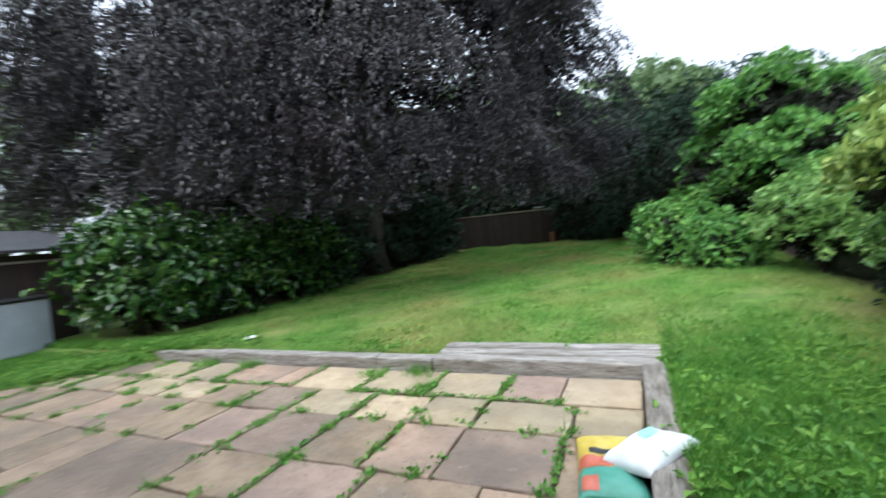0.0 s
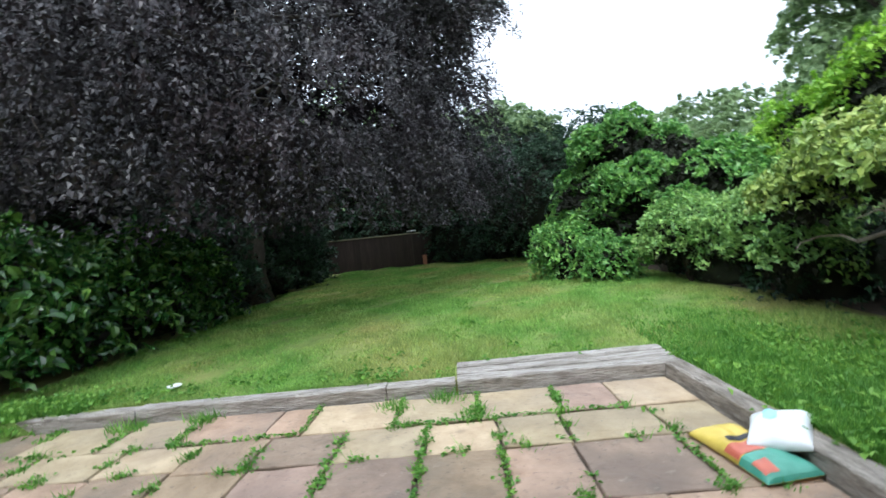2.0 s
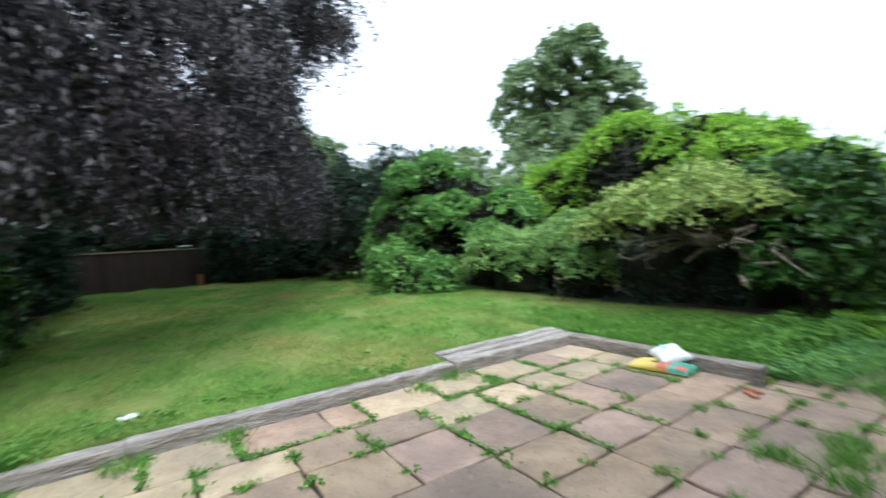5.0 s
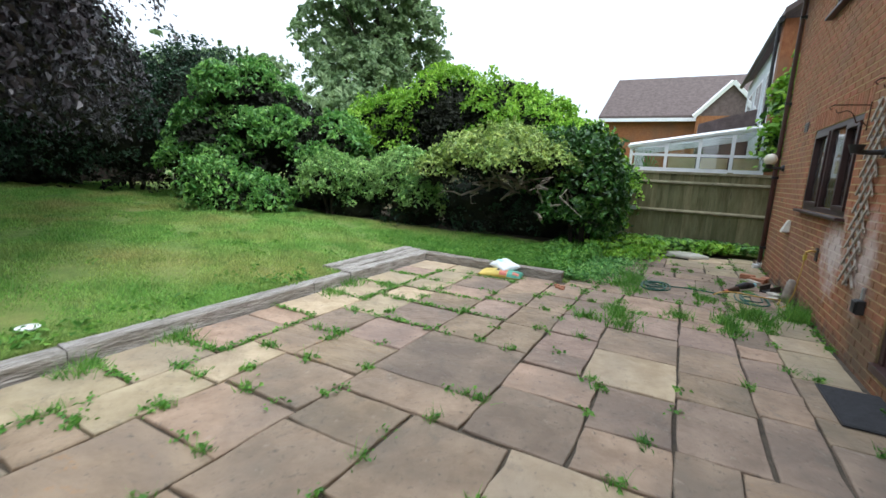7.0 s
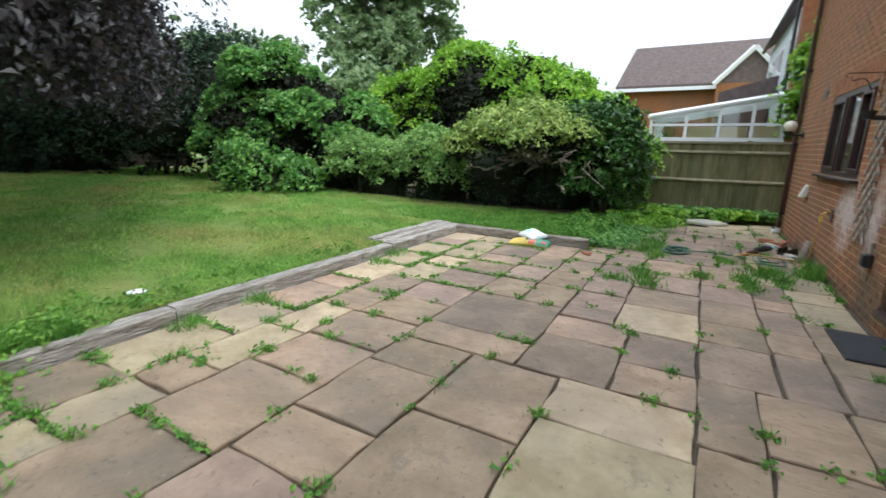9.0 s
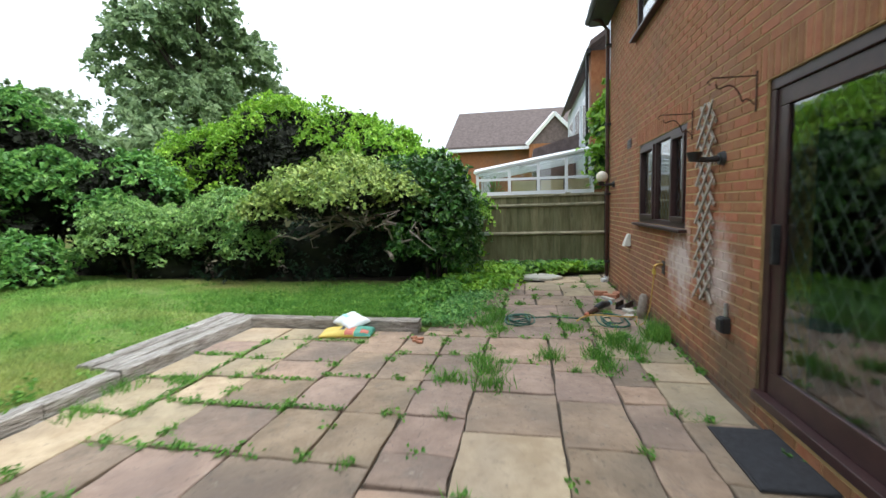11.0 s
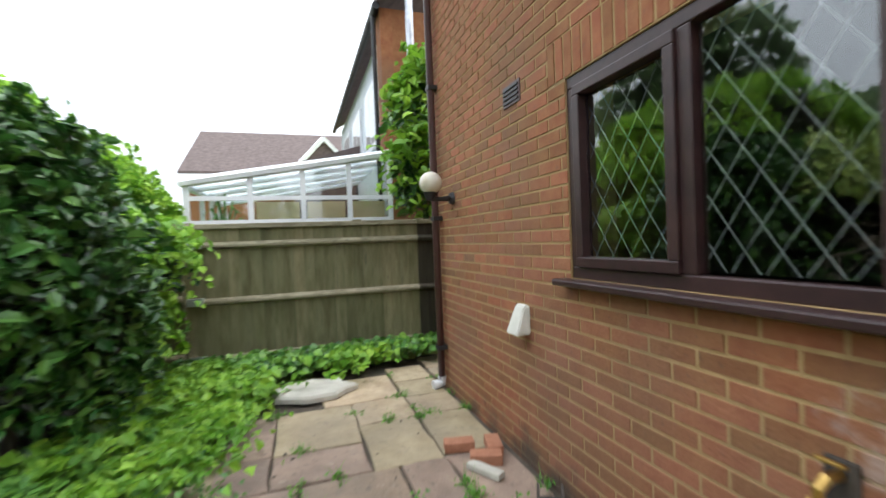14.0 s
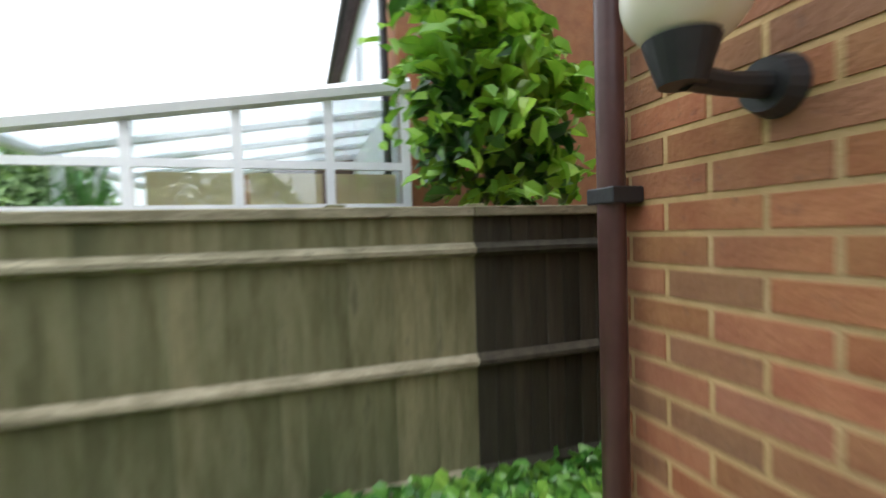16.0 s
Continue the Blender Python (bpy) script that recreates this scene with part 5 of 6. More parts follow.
tagged(blades("joint_grass", p, 0.07, 0.004, WEED, 0.6), "thin grass in the paving joints", "grass", kind="stuff")


# joints grown over from end to end
strip = []
for (ax, ay), (bx, by) in JOINTS:
    if abs(ax - bx) < 0.01 and ay > 1.5 and pack.random() < 0.4 or ay > 3.2 and pack.random() < 0.3:
        t = RNG.random(int(170 * math.hypot(bx - ax, by - ay)))
        strip.append(np.stack([ax + (bx - ax) * t, ay + (by - ay) * t], 1) + RNG.normal(0, 0.016, (len(t), 2)))
strip = np.concatenate(strip)
strip = np.concatenate([strip, 0.004 + 0.022 * RNG.random((len(strip), 1))], 1)
tagged(leaves("joint_moss", strip, np.tile([0, 0, 1.0], (len(strip), 1)), 0.028, WEED, droop=0.0, aspect=0.8), "green moss and seedlings filling paving joints", "moss", kind="stuff")

tufts = []
for x, y, h in ((0.82, 0.85, 0.22), (0.55, 0.95, 0.2), (1.0, 0.78, 0.18), (0.3, 0.75, 0.16), (-0.15, -0.45, 0.22), (-0.3, -0.62, 0.24), (0.05, -0.5, 0.2), (-0.55, 0.2, 0.15), (-0.45, -0.25, 0.16), (0.2, -0.98, 0.34), (0.32, -1.0, 0.28), (0.05, -0.95, 0.24), (-1.0, 0.75, 0.2), (-1.3, 0.7, 0.18), (-0.75, 0.85, 0.14), (-1.2, 1.05, 0.14), (-0.8, -0.3, 0.14), (1.3, 0.95, 0.18), (0.4, -0.1, 0.14), (-1.75, 3.82, 0.16), (-2.2, 3.7, 0.14), (-3.9, 3.8, 0.14), (-4.6, 3.75, 0.14), (-1.55, 3.4, 0.1)):
    tufts.append(np.stack([RNG.normal(x, 0.07, 130), RNG.normal(y, 0.07, 130), np.full(130, -0.01), np.full(130, h)], 1))
tufts = np.concatenate(tufts)
tagged(blades("tall_grass", tufts[:, :3], tufts[:, 3:] * 0.68, 0.0055, WEED, 0.5), "tall bright green grass tufts in the paving joints", "grass", kind="stuff")

# ground ivy by the fence and along the overgrown paving edge
n = 17000
xy = np.stack([RNG.uniform(2.7, 4.95, n), RNG.uniform(-1.9, 2.2, n)], 1)
xy = xy[((xy[:, 0] > 3.75) | ((xy[:, 1] > 1.45 - 0.25 * (xy[:, 0] - 2.7)) & (xy[:, 1] < 1.75))) & ((xy[:, 1] > 0.48) | (xy[:, 0] > 4.28 + 0.15 * np.sin(xy[:, 1] * 6))) & ((xy[:, 1] > -0.3) | (xy[:, 0] > 4.55))]
# leaves gather on runners, with gaps to the dark soil between
seat = xy[RNG.integers(0, 700, len(xy))]
xy = seat + RNG.normal(0, 0.07, xy.shape)
xy[:, 0] = np.minimum(xy[:, 0], 4.95)
p = np.concatenate([xy, (0.04 + 0.08 * RNG.random((len(xy), 1)) + 0.14 * np.abs(np.sin(seat[:, :1] * 9 + seat[:, 1:] * 13)))], 1)
near = xy[:, 0] + 0.3 * np.sin(xy[:, 1] * 4) < 4.45
tagged(leaves("ground_ivy", p[near], np.tile([-0.35, -0.1, 1.0], (int(near.sum()), 1)), 0.09, LEAF_BRIGHT, droop=0.2, aspect=0.85, fine=True), "bright leafy ground cover before the fence", "ground cover", kind="stuff")
tagged(leaves("ground_ivy", p[~near], np.tile([-0.35, -0.1, 1.0], (int((~near).sum()), 1)), 0.095, LEAF_LAUREL, droop=0.2, aspect=0.85, fine=True), "darker leafy ivy at the foot of the fence", "ground cover", kind="stuff")
n = 9000
xx = RNG.uniform(0.35, 3.9, n)
xy = np.stack([xx, 1.5 - 0.18 * (xx - 0.2) + RNG.normal(0.12, 0.22, n)], 1)
p = np.concatenate([xy, 0.01 + 0.10 * RNG.random((n, 1))], 1)
near = xx < 2.5 + 0.4 * np.sin(xx * 23)
tagged(leaves("creeping_weeds", p[near], np.tile([-0.2, -0.3, 1.0], (int(near.sum()), 1)), 0.045, LEAF_MID, droop=0.1, aspect=0.75), "creeping weeds over the paving edge", "weeds", kind="stuff")
tagged(leaves("creeping_weeds", p[~near] + np.array([0.1, 0.0, 0.04]), np.tile([-0.2, -0.3, 1.0], (int((~near).sum()), 1)), 0.075, LEAF_BRIGHT, droop=0.1, aspect=0.85), "bright broad-leaved ground cover beside the paving", "weeds", kind="stuff")
mound = []
for x, y, r, h in ((0.8, 1.95, 0.3, 0.18), (1.35, 1.78, 0.34, 0.26), (1.9, 1.72, 0.3, 0.24), (2.35, 1.66, 0.32, 0.3), (2.85, 1.5, 0.28, 0.26), (3.2, 1.3, 0.26, 0.2), (1.6, 2.2, 0.35, 0.25), (2.2, 2.15, 0.3, 0.28), (-3.0, -0.98, 0.12, 0.22), (-3.7, -0.95, 0.14, 0.26)):
    k = 420 if r > 0.2 else 34
    a, q = RNG.uniform(0, 6.283, k), np.sqrt(RNG.random(k))
    mound.append(np.stack([x + r * q * np.cos(a), y + 0.8 * r * q * np.sin(a), 0.02 + h * (1 - q * q) * RNG.uniform(0.1, 1.1, k)], 1))
mound = np.concatenate(mound)
tagged(leaves("tall_weeds", mound, np.tile([-0.3, -0.3, 1.0], (len(mound), 1)), 0.075, WEED, droop=0.3, aspect=0.6, fine=True), "leafy green weeds mounded beside the paving and the wall", "weeds", kind="stuff")
n = 3500
xx = RNG.uniform(0.45, 4.2, n)
xy = np.stack([xx, RNG.uniform(1.7, 2.6, n)], 1)
p = np.concatenate([xy, 0.08 + 0.09 * RNG.random((n, 1))], 1)
tagged(leaves("nettle_patch", p, np.tile([-0.2, -0.3, 1.0], (n, 1)), 0.06, WEED, droop=0.3), "low leafy weeds before the shrubs", "weeds", kind="stuff")

bush("bindweed", [(4.4, 1.86, 1.0, 0.5, 0.48, 0.8), (4.45, 1.56, 1.35, 0.34, 0.26, 0.38), (4.35, 2.25, 1.35, 0.5, 0.5, 0.45), (4.1, 2.0, 0.7, 0.5, 0.42, 0.6)], 4200, 0.105, LEAF_BRIGHT, "bright green climbing bindweed over the fence end", "climber", stems=False, corek=0.6, cmat=LEAF_DARK, aspect=0.8, fine=True)
bush("fig_climber", [(5.55, -1.4, 2.35, 0.42, 0.4, 0.75), (5.5, -1.3, 3.1, 0.3, 0.3, 0.5), (5.6, -1.75, 2.1, 0.45, 0.45, 0.9), (5.55, -1.5, 2.7, 0.38, 0.34, 0.45), (5.6, -1.6, 3.6, 0.3, 0.3, 0.5)], 2600, 0.165, LEAF_BRIGHT, "bright green large-leaved climber behind the fence", "climber", stems=False, corek=0.4, cmat=LEAF_CLIMB, aspect=0.6, fine=True, under=-0.4, floor=1.72)

# trailing shoots of the bindweed over the fence end
trail = np.random.default_rng(21)
tp = []
for k in range(16):
    o = np.array([trail.uniform(4.2, 4.75), trail.uniform(1.3, 1.6), trail.uniform(0.9, 1.75)])
    t = np.linspace(0, 1, 12)[:, None]
    tp.append(o + t * np.array([trail.uniform(-0.15, 0.1), -trail.uniform(0.1, 0.4), 0]) + t ** 2 * np.array([0, 0, -trail.uniform(0.1, 0.45)]) + trail.normal(0, 0.025, (12, 3)))
tp = np.concatenate(tp)
tagged(leaves("bindweed_shoots", tp, np.tile([-0.8, -0.4, 0.6], (len(tp), 1)), 0.085, LEAF_BRIGHT, droop=0.9, aspect=0.8, fine=True), "pale trailing bindweed shoots beside the fence", "climber", kind="stuff")

# plant inside the conservatory
pl = empty("potted_plant", 6.75, 1.2, 1.0, "long-leaved green plant behind the conservatory glass", "plant")
part("pot", tube([(0, 0, 0), (0, 0, 0.3)], [0.13, 0.17], 14), TERRA, pl)
part("stand", boxed(-0.2, 0.2, -0.2, 0.2, -1.0, -0.002, 0.01), TRELL, pl)
for k in range(16):
    a, rr, hh = k * 2.4, 0.1 + 0.012 * k, 1.2 - 0.035 * k
    part("leaf", tube([(0, 0, 0.28), (0.4 * rr * math.cos(a), 0.4 * rr * math.sin(a), 0.75 * hh), (rr * math.cos(a), rr * math.sin(a), hh), (1.7 * rr * math.cos(a), 1.7 * rr * math.sin(a), hh - 0.12)], [0.008, 0.014, 0.022, 0.003], 5), LEAF_MID, pl)

# bare twisted branches of the yellow bush
twist = random.Random(9)
for k in range(17):
    q = Vector((2.58 + twist.uniform(-0.25, 0.3), 2.25 + 2.2 * k / 16 + twist.uniform(-0.12, 0.12), 1.15 + twist.uniform(-0.28, 0.3)))
    pts = [(3.55, 3.3 + 0.5 * (q.y - 3.3), 0.85 + 0.02 * k)]
    pts.append(tuple((Vector(pts[0]) + q) / 2 + Vector((0, twist.uniform(-0.1, 0.1), 0.12))))
    for j in range(5):
        pts.append(tuple(q))
        q = q + Vector((twist.uniform(-0.2, 0.08), twist.uniform(-0.24, 0.2), twist.uniform(-0.2, 0.2)))
    part("bare_branch", tube(pts, [0.034, 0.027, 0.021, 0.016, 0.012, 0.008, 0.005], 6), DEADW, yellow, "bare grey twisted branch")
part("cut_branch", tube([(2.75, 2.9, 0.72), (2.45, 2.72, 0.7), (2.25, 2.62, 0.64)], [0.025, 0.03, 0.034], 8), DEADW, yellow, "pale sawn branch stub")


# ---- things on the wall ----
def trellis():
    ob = empty("trellis", -0.72, WALL_Y + 0.01, 0.62, "weathered grey expanding wooden trellis fixed to the brick wall", "trellis")
    w, h, n = 0.34, 1.62, 10
    for sgn, y in ((1, 0.008), (-1, 0.022)):
        for k in range(-2, n + 1):
            z0, z1 = k * h / n, k * h / n + 0.36
            a, b = (0.0, z0), (w, z1)
            if z0 < 0:
                a = (w * (-z0) / 0.36, 0.0)
            if z1 > h:
                b = (w * (h - z0) / 0.36, h)
            if b[0] - a[0] < 0.06:
                continue
            xa, xb = (a[0] - w / 2, b[0] - w / 2) if sgn > 0 else (w / 2 - a[0], w / 2 - b[0])
            d = Vector((xb - xa, 0, b[1] - a[1]))
            m = Matrix.Translation((xa, y, a[1])) @ Matrix.Rotation(-math.atan2(d.z, d.x), 4, "Y")
            part("lath", boxed(-0.012, d.length + 0.012, -0.006, 0.006, -0.014, 0.014, 0.002, m), TRELL, ob)
    return ob


trellis()


def wall_lamp(name, x, z, globe, label):
    ob = empty(name, x, WALL_Y, z, label, "lamp")
    bm = bmesh.new()
    bmesh.ops.create_cone(bm, cap_ends=True, segments=20, radius1=0.055, radius2=0.045, depth=0.035, matrix=pose(0, 0.0175, 0, -90))
    part("wall_plate", bm, BLACK, ob, smooth=False)
    part("arm", tube([(0, 0.03, 0), (0, 0.12, -0.005), (0, 0.2, 0.0)], [0.024, 0.02, 0.022], 10), BLACK, ob)
    bm = bmesh.new()
    bmesh.ops.create_cone(bm, cap_ends=True, segments=20, radius1=0.035, radius2=0.058, depth=0.07, matrix=pose(0, 0.21, 0.02))
    part("holder", bm, BLACK, ob)
    if globe:
        bm = bmesh.new()
        bmesh.ops.create_uvsphere(bm, u_segments=24, v_segments=16, radius=0.098, matrix=pose(0, 0.2, 0.135))
        part("globe", bm, OPAL, ob, "stained opal glass globe", smooth=True)
    return ob


wall_lamp("globe_wall_lamp", 3.31, 1.765, True, "black wall lamp with a stained opal globe")
wall_lamp("broken_wall_lamp", -1.01, 1.775, False, "black wall lamp bracket missing its globe")


def basket_bracket(x, z, label):
    ob = empty("basket_bracket", x, WALL_Y, z, label, "bracket", "hanging basket brackets")
    part("upright", boxed(-0.008, 0.008, 0, 0.008, -0.2, 0.06, 0.002), IRON, ob)
    part("arm", tube([(0, 0.006, 0.03), (0, 0.27, 0.035), (0, 0.3, 0.01), (0, 0.28, -0.01)], 0.005, 6), IRON, ob)
    part("scroll", tube([(0, 0.24 * t + 0.02 * math.sin(9 * t), -0.17 + 0.18 * t + 0.03 * math.sin(12 * t)) for t in np.linspace(0.03, 1, 14)], 0.005, 6), IRON, ob)


basket_bracket(-0.34, 2.21, "rusty iron hanging basket bracket beside the window")
basket_bracket(-1.48, 2.23, "rusty iron hanging basket bracket beside the door")

dp = empty("downpipe", 3.67, WALL_Y + 0.055, 0, "brown plastic rainwater pipe at the house corner", "pipe")
part("pipe", tube([(0, 0, 0.06), (0, 0, 1.62), (0, 0, 4.45), (0, 0.12, 4.62), (0, 0.26, 4.68)], 0.034, 14), PIPE, dp, smooth=True)
for z in (0.38, 1.61, 2.84, 4.2):
    part("clip", boxed(-0.05, 0.05, -0.055, 0.036, z - 0.02, z + 0.02, 0.004), BLACK, dp)
part("shoe", tube([(0, 0, 0.1), (0, 0.0, 0.04), (-0.02, 0.09, 0.03)], [0.042, 0.042, 0.045], 12), WHITE, dp, "white plastic pipe shoe")
part("gutter", tube([(-13.5, 0.3, 4.72), (0.28, 0.3, 4.72)], 0.058, 10), BLACK, dp, "dark eaves gutter")

ab = empty("airbrick", 2.16, WALL_Y, 2.3, "dark wall ventilator set in the brickwork", "vent")
part("frame", boxed(-0.112, 0.112, 0.0, 0.006, -0.067, 0.067, 0.002), PIPE, ab, "brown frame")
for k in range(4):
    part("slat", boxed(-0.095, 0.095, 0.004, 0.014, -0.05 + 0.028 * k, -0.036 + 0.028 * k, 0.002), BLACK, ab)
vh = bmesh.new()
q = [(-0.07, 0, -0.09), (0.07, 0, -0.09), (0.07, 0, 0.09), (-0.07, 0, 0.09), (-0.075, 0.1, -0.09), (0.075, 0.1, -0.09), (0.055, 0.035, 0.085), (-0.055, 0.035, 0.085)]
vs = [vh.verts.new(v) for v in q]
for f in ((0, 1, 2, 3), (4, 7, 6, 5), (0, 4, 5, 1), (3, 2, 6, 7), (0, 3, 7, 4), (1, 5, 6, 2)):
    vh.faces.new([vs[k] for k in f])
bmesh.ops.recalc_face_normals(vh, faces=vh.faces)
bmesh.ops.bevel(vh, geom=vh.edges[:], offset=0.008, segments=2, affect="EDGES")
vent = tagged(link_mesh("vent_cowl", vh, CREAM), "cream plastic vent cowl on the brick wall", "vent")
vent.location = (2.09, WALL_Y, 0.9)

tp = empty("garden_tap", 0.42, WALL_Y, 0.74, "brass garden tap with a yellow hose hanging from it", "tap")
part("back_plate", boxed(-0.04, 0.04, 0, 0.015, -0.09, 0.06, 0.004), BARK, tp)
part("spout", tube([(0, 0.0, 0.02), (0, 0.07, 0.02), (0, 0.1, 0.0), (0, 0.105, -0.04)], [0.013, 0.014, 0.013, 0.012], 10), BRASS, tp)
part("handle", boxed(-0.035, 0.035, 0.045, 0.06, 0.055, 0.066, 0.003), BRASS, tp)
part("connector", tube([(0, 0.105, -0.03), (0, 0.105, -0.09)], [0.02, 0.018], 12), BAGY, tp, "yellow hose connector")
part("hose", tube([(0, 0.105, -0.08), (0.03, 0.11, -0.25), (0.09, 0.12, -0.5), (0.14, 0.16, -0.68), (0.15, 0.22, -0.722)], 0.006, 8), HOSEY, tp, "yellow hose")

sk = empty("outdoor_socket", -1.18, WALL_Y, 0.53, "black weatherproof socket box with a grey conduit", "socket")
part("box", boxed(-0.05, 0.05, 0, 0.06, -0.075, 0.045, 0.01), BLACK, sk)
part("lid", boxed(-0.046, 0.046, 0.061, 0.073, -0.066, 0.036, 0.006), BLACK, sk)
part("conduit", tube([(0.0, 0.02, 0.05), (0.0, 0.02, 0.15)], 0.014, 8), STEEL, sk)

dm = empty("doormat", -2.13, -0.93, 0.008, "black rubber doormat on the paving by the door", "doormat")
part("mat", boxed(-0.32, 0.32, -0.19, 0.19, -0.004, 0.008, 0.003), RUBBER, dm)
part("border", boxed(-0.33, 0.33, -0.2, 0.2, -0.006, 0.004, 0.002), BLACK, dm)


# ---- things on the ground ----
def hose(name, pts, r, material, label):
    ob = tagged(link_mesh(name, tube(pts, r, 7), material, smooth=True), label, "hose")
    return ob


def coil(cx, cy, r, turns, seed, z=0.014, squash=0.75, tail=()):
    g = random.Random(seed)
    pts = []
    for k in range(int(turns * 20)):
        a = 2 * math.pi * k / 20
        q = r * (0.78 + 0.25 * math.sin(a * 0.37 + seed))
        pts.append((cx + q * math.cos(a), cy + squash * q * math.sin(a) + 0.02 * math.sin(3 * a), z + 0.011 * k / 20 + g.uniform(0, 0.004)))
    return pts + list(tail)


hose("garden_hose", coil(0.68, 0.5, 0.27, 4.5, 2, tail=[(0.85, 0.35, 0.02), (0.95, 0.1, 0.014), (0.9, -0.15, 0.014), (0.85, -0.3, 0.014)]), 0.008, HOSE, "dark green hose coiled loosely on the paving")
hose("garden_hose", coil(0.76, -0.62, 0.34, 3.5, 5, squash=0.6), 0.008, HOSE, "dark green hose in loose loops near the wall")
hose("garden_hose", [(0.57 + 0.34 * (t + 0.1) + 0.1 * math.sin(5 * t), -0.18 - 0.75 * t + 0.1 * math.sin(3 * t), 0.055 + 0.02 * math.sin(3.1 * t)) for t in np.linspace(0, 1, 16)] + [(0.75, -0.88, 0.012)], 0.009, HOSEY, "yellow hose end lying across the green hose")

tl = empty("hedge_trimmer", 1.35, -0.5, 0, "dark electric hedge trimmer with red tip on the paving", "garden tool")
part("body", tube([(0.2, -0.2, 0.06), (0.08, -0.1, 0.07), (-0.05, 0.0, 0.055)], [0.035, 0.05, 0.035], 10), BLACK, tl, smooth=True)
part("guard", tube([(-0.05, 0.0, 0.03), (-0.28, 0.14, 0.025)], [0.04, 0.028], 8), IRON, tl)
part("tip", tube([(-0.28, 0.14, 0.028), (-0.33, 0.17, 0.028)], [0.028, 0.018], 8), BAGR, tl, "red plastic tip")
part("grip", tube([(0.2, -0.2, 0.06), (0.28, -0.24, 0.06)], [0.034, 0.03], 10), BAGB, tl, "pale blue grip")
wp = tagged(link_mesh("timber_stump", tube([(0, 0, 0), (0.0, -0.01, 0.12), (0.005, -0.03, 0.27), (0.005, -0.035, 0.305)], [0.06, 0.055, 0.05, 0.03], 12), DEADW, smooth=True), "grey rounded timber stump leaning on the wall", "stump")
wp.location = (1.02, -1.0, 0)
db = empty("drain_channel", 1.58, -0.92, 0, "dark plastic gutter offcut on the paving", "pipe")
part("channel", boxed(-0.16, 0.14, -0.06, 0.06, 0.0, 0.02, 0.004, pose(0, 0, 0, 0, 0, -30)), BLACK, db)
part("side", boxed(-0.16, 0.14, -0.07, -0.055, 0.0, 0.09, 0.004, pose(0, 0, 0, 0, 0, -30)), BARK, db), part("side", boxed(-0.16, 0.14, 0.055, 0.07, 0.0, 0.09, 0.004, pose(0, 0, 0, 0, 0, -30)), BARK, db)


def loose_brick(x, y, z, rz, tilt=0, material=TERRA, label="loose red brick on the paving by the wall", s=(0.1, 0.05, 0.033)):
    ob = tagged(link_mesh("loose_brick", boxed(-s[0], s[0], -s[1], s[1], -s[2], s[2], 0.006), material), label, "brick", "loose bricks by the wall")
    ob.matrix_world = pose(x, y, z, tilt, 0, rz)


loose_brick(2.42, -0.74, 0.033, 78), loose_brick(2.2, -0.84, 0.03, 70, 0, TERRA), loose_brick(2.33, -0.95, 0.033, -15), loose_brick(2.08, -0.78, 0.02, 30, 0, STONE, "pale stone offcut beside the loose bricks", (0.12, 0.035, 0.02))
loose_brick(1.3, -0.92, 0.02, 20, 0, STONE, "pale broken stone by the stump", (0.09, 0.05, 0.02)), loose_brick(1.0, -0.85, 0.02, -30, 0, STONE, "pale broken stone by the stump", (0.07, 0.05, 0.02))
for x, y in ((-0.2, 1.62), (-0.13, 1.58), (-0.25, 1.56), (-0.1, 1.66)):
    loose_brick(x, y, 0.014, x * 400, 0, TERRA, "small broken terracotta shard on the paving", (0.035, 0.022, 0.012))
rub = random.Random(4)
for k in range(26):
    st = bmesh.new()
    bmesh.ops.create_icosphere(st, subdivisions=1, radius=rub.uniform(0.006, 0.014))
    for v in st.verts:
        v.co.z *= 0.6
    ob = tagged(link_mesh("fallen_debris", st, BARK), "small dark fallen debris on the paving", "debris", "fallen debris")
    ob.location = (rub.uniform(0.4, 3.3), rub.uniform(-0.6, 0.6), 0.006)

bm = bmesh.new()
per = [(4.0 + (0.27 + 0.06 * math.sin(3.1 * k)) * math.cos(2 * math.pi * k / 15), 0.14 + (0.36 + 0.06 * math.cos(2.3 * k)) * math.sin(2 * math.pi * k / 15)) for k in range(15)]
rings = []
for f, z in ((1.0, 0.0), (1.0, 0.04), (0.93, 0.062), (0.6, 0.075), (0.25, 0.07)):
    rings.append([bm.verts.new((4.0 + f * (x - 4.0), 0.14 + f * (y - 0.14), z + 0.008 * noise.noise(Vector((x * 9, y * 9, f * 7))))) for x, y in per])
bm.faces.new(rings[-1])
for a, b in zip(rings, rings[1:]):
    for k in range(15):
        bm.faces.new((a[k], a[(k + 1) % 15], b[(k + 1) % 15], b[k]))
bmesh.ops.recalc_face_normals(bm, faces=bm.faces)
tagged(link_mesh("flat_stone", bm, STONE, smooth=False), "large pale flat stone among the ground ivy", "stone")

st = tagged(link_mesh("bamboo_stake", tube([(4.9, 1.34, 0.05), (4.9, 1.38, 0.9), (4.92, 1.39, 1.66)], 0.011, 7), FENCER), "thin pale cane stake by the fence end", "stake")
lid = tagged(link_mesh("plastic_saucer", tube([(0, 0, 0), (0, 0, 0.012), (0, 0, 0.02)], [0.07, 0.075, 0.05], 16), WHITE), "white plastic saucer lying in the grass", "saucer")
lid.location = (-4.61, 4.48, 0.145)


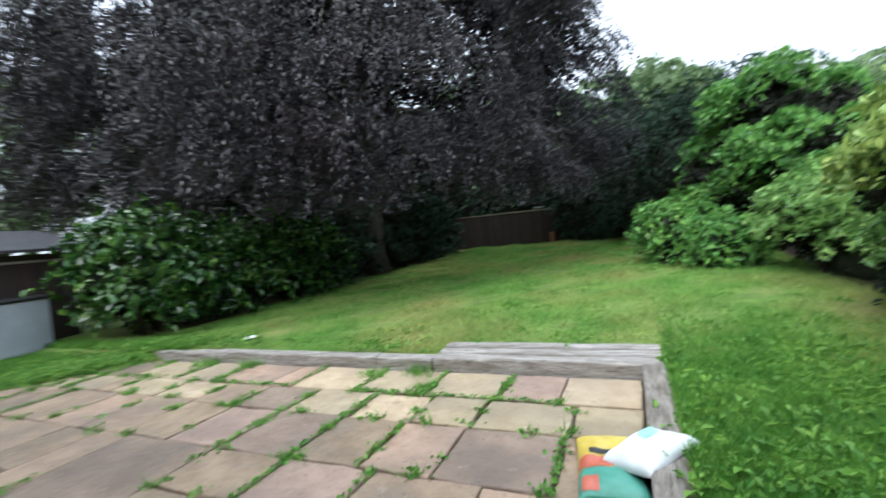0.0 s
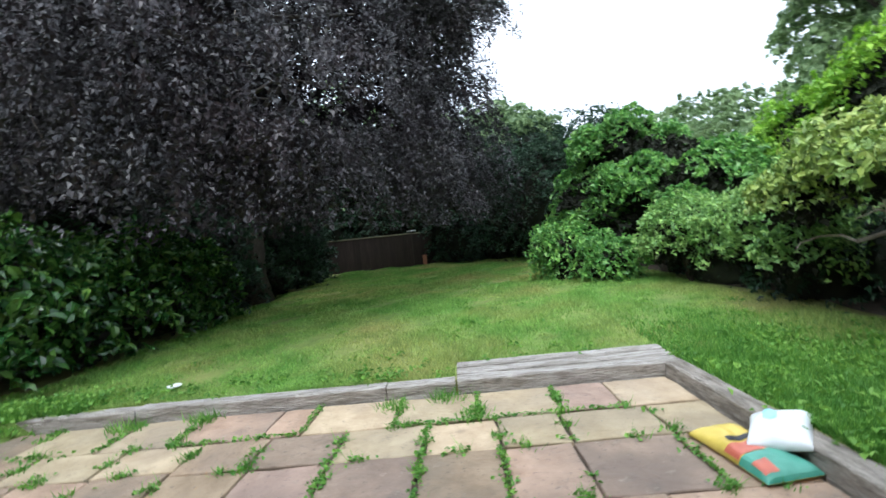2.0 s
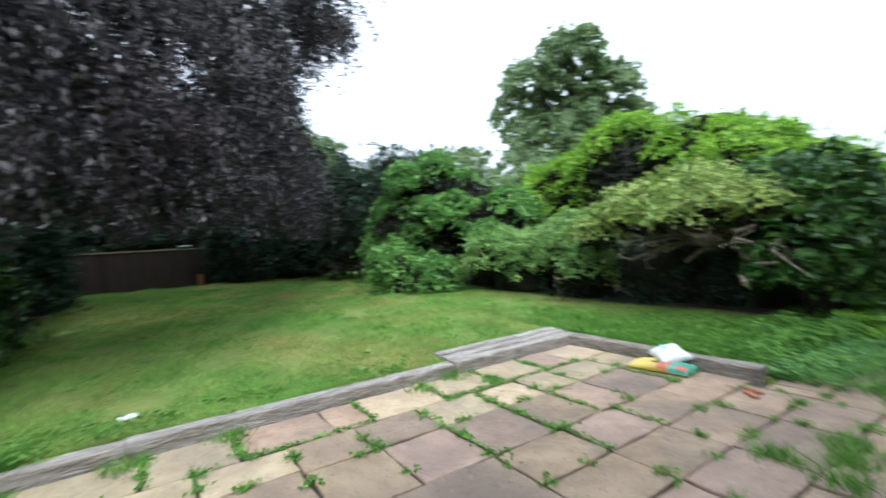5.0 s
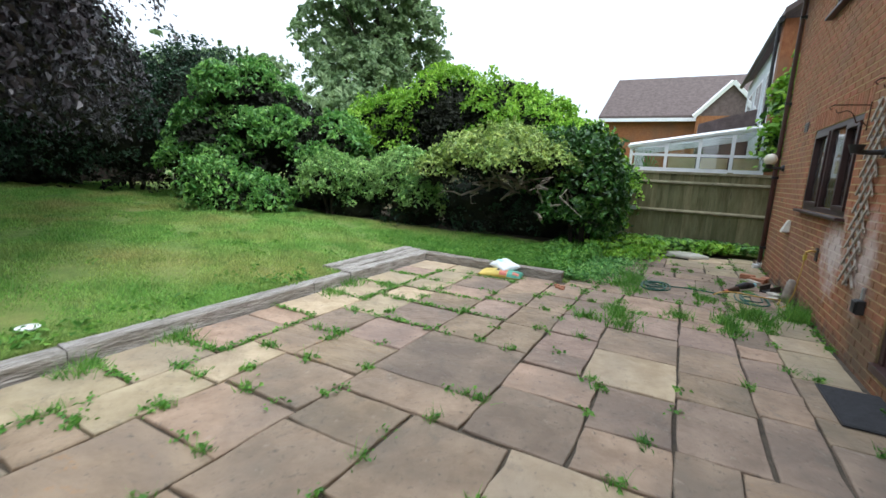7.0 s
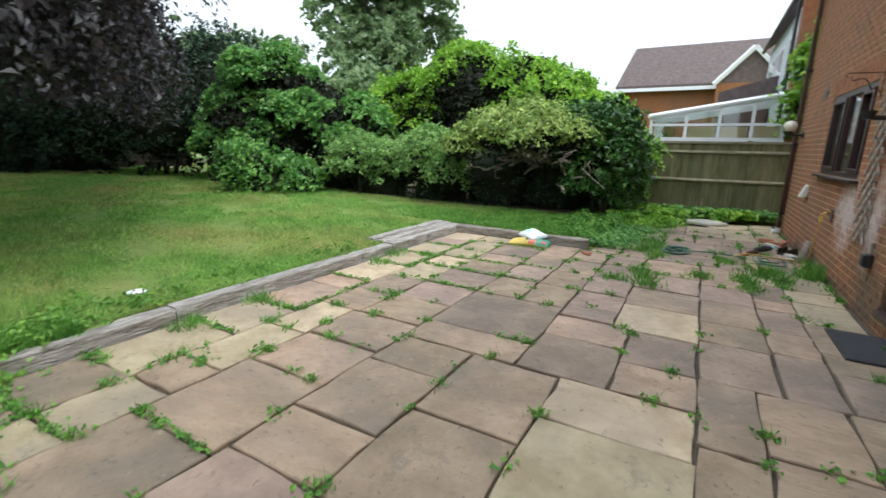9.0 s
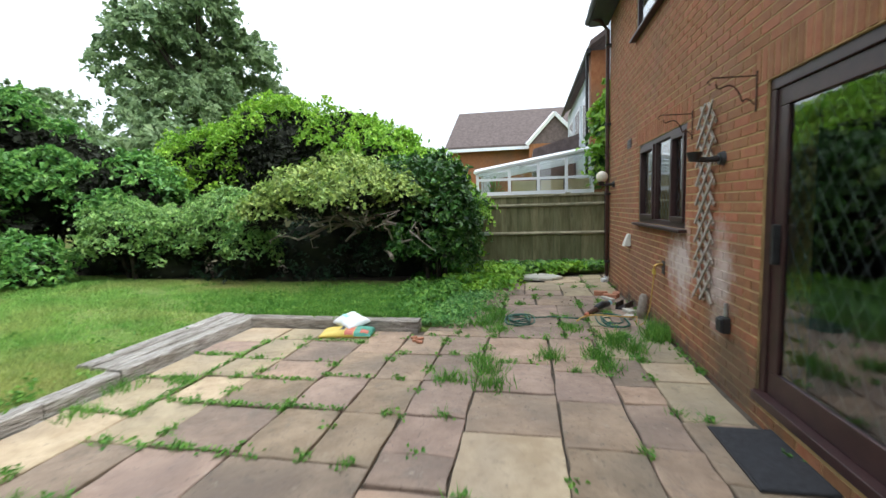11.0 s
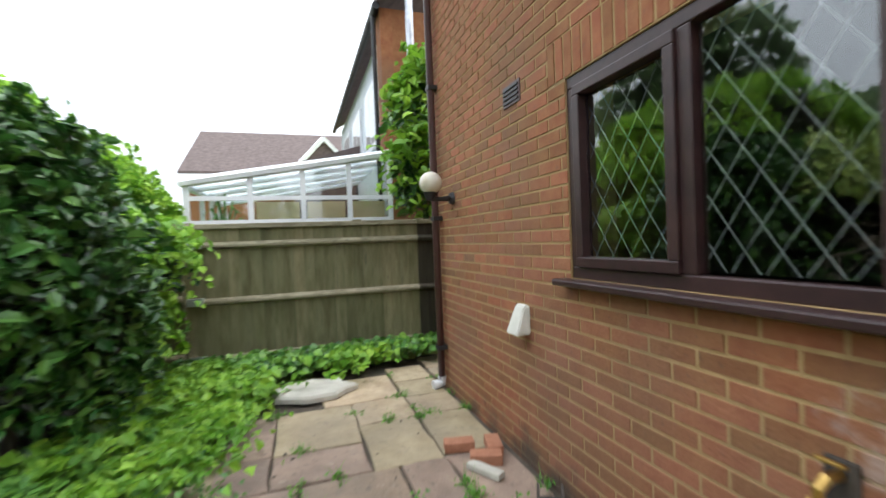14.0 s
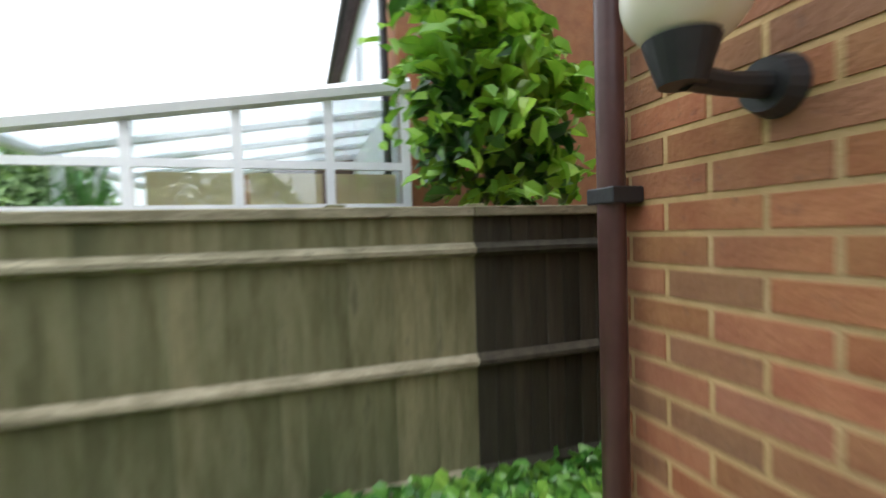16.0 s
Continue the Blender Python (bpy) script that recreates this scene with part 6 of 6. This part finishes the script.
def sack(name, m, w, d, h, body, label):
    """A filled plastic sack: a pillow with crimped ends; returns the empty and a function for printed patches."""
    ob = empty(name, 0, 0, 0, label, "sack")
    ob.matrix_world = m

    def top(u, v):
        e = (1 - abs(2 * u - 1) ** 4) * (1 - abs(2 * v - 1) ** 5)
        return Vector(((u - 0.5) * w * (1 - 0.06 * math.sin(math.pi * v)), (v - 0.5) * d, 0.012 + h * e ** 0.6 * (0.86 + 0.3 * noise.noise(Vector((u * 4, v * 4, w * 9))))))

    def sheet(u0, u1, v0, v1, lift, n=16):
        bm = bmesh.new()
        g = [[bm.verts.new(top(u0 + (u1 - u0) * i / n, v0 + (v1 - v0) * j / n) + Vector((0, 0, lift))) for i in range(n + 1)] for j in range(n + 1)]
        for j in range(n):
            for i in range(n):
                bm.faces.new((g[j][i], g[j][i + 1], g[j + 1][i + 1], g[j + 1][i]))
        return bm

    b = sheet(0, 1, 0, 1, 0, 20)
    low = bmesh.ops.duplicate(b, geom=b.faces[:])
    for e in low["geom"]:
        if isinstance(e, bmesh.types.BMVert):
            e.co.z = 0.0 if e.co.z > 0.02 else e.co.z
    bmesh.ops.remove_doubles(b, verts=b.verts, dist=0.0005)
    bmesh.ops.recalc_face_normals(b, faces=b.faces)
    part("bag", b, body, ob, smooth=True)
    return ob, sheet


s1, sh = sack("compost_sack", pose(0.0, 2.5, 0.0, 0, 0, 8), 0.33, 0.62, 0.075, BAGY, "yellow, red and green printed compost sack on the paving")
part("print", sh(0.0, 1.0, 0.0, 0.32, 0.004), BAGG, s1, "green print panel"), part("print", sh(0.02, 0.6, 0.33, 0.5, 0.004), BAGR, s1, "red print panel"), part("print", sh(0.62, 0.98, 0.33, 0.5, 0.004), BAGG, s1, "green print panel")
part("print", sh(0.2, 0.8, 0.53, 0.6, 0.004), BLACK, s1, "black lettered strip"), part("print", sh(0.05, 0.3, 0.05, 0.2, 0.007), BAGR, s1, "red print panel")
s2, sh = sack("white_sack", pose(0.2, 2.52, 0.085, 6, -12, -38), 0.32, 0.4, 0.085, BAGW, "white plastic sack with a pale blue mark on the compost sack")
part("print", sh(0.3, 0.52, 0.55, 0.78, 0.004), BAGB, s2, "pale blue printed mark")


# ---- back and side of the garden ----
gp = tagged(link_mesh("pale_post", boxed(-0.09, 0.09, -0.06, 0.06, 0, 0.62, 0.01), TERRA), "short pale orange post against the back fence", "post")
gp.location = (-2.93, 19.3, 0.25)
sg = empty("feeder_tray", -3.4, 19.2, 0.2, "small white tray on a stake by the back fence", "feeder")
part("stake", tube([(0, 0, 0), (0, 0, 1.75)], 0.015, 6), BARK, sg), part("tray", boxed(-0.2, 0.2, -0.14, 0.14, 1.75, 1.8, 0.01), WHITE, sg)

sd = empty("garden_shed", -10.2, 2.95, 0.1, "brown boarded shed with a dark felt roof beside the hedge", "shed")
me = bpy.data.meshes.new("board")
b = boxed(-0.01, 0.012, 0, 0.142, 0.02, 1.36)
b.to_mesh(me), b.free()
me.materials.append(BROWNF)
for k in range(24):
    o = new("board", me)
    o.parent = sd
    o.location = (1.2, -1.8 + 0.15 * k, 0)
part("wall", boxed(-1.2, 1.18, -1.8, 1.8, 0, 1.5), BARK, sd)
part("top_rail", boxed(1.17, 1.24, -1.8, 1.82, 1.36, 1.4, 0.004), TRELL, sd)
bm = bmesh.new()
vs = [bm.verts.new(v) for v in ((1.45, -2.0, 1.53), (1.45, 2.0, 1.53), (-0.2, 2.0, 1.95), (-0.2, -2.0, 1.95), (-1.45, -2.0, 1.53), (-1.45, 2.0, 1.53))]
bm.faces.new(vs[:4]), bm.faces.new((vs[3], vs[2], vs[5], vs[4]))
g = bmesh.ops.extrude_face_region(bm, geom=bm.faces[:])
bmesh.ops.translate(bm, verts=[e for e in g["geom"] if isinstance(e, bmesh.types.BMVert)], vec=(0, 0, 0.05))
part("roof", bm, FELT, sd, "dark felt roof")
bn = empty("storage_box", -8.7, 3.62, 0.05, "grey-blue plastic storage box beside the shed", "box")
part("body", boxed(-0.3, 0.3, -0.45, 0.45, 0, 0.82, 0.03), BINM, bn), part("lid", boxed(-0.32, 0.32, -0.47, 0.47, 0.82, 0.88, 0.02), BLACK, bn)
gs = empty("small_garden_store", 2.2, 13.0, 0.25, "low garden store with a grey roof half hidden among shrubs", "shed")
part("wall", boxed(-0.45, 0.45, -0.35, 0.35, -0.1, 1.45), BROWNF, gs)
ro = part("roof", boxed(-0.55, 0.55, -0.45, 0.45, 0, 0.03, 0.006), LEADK, gs, "flat grey roof sheet")
ro.matrix_basis = pose(0, 0, 1.5, 14, -6, 0)
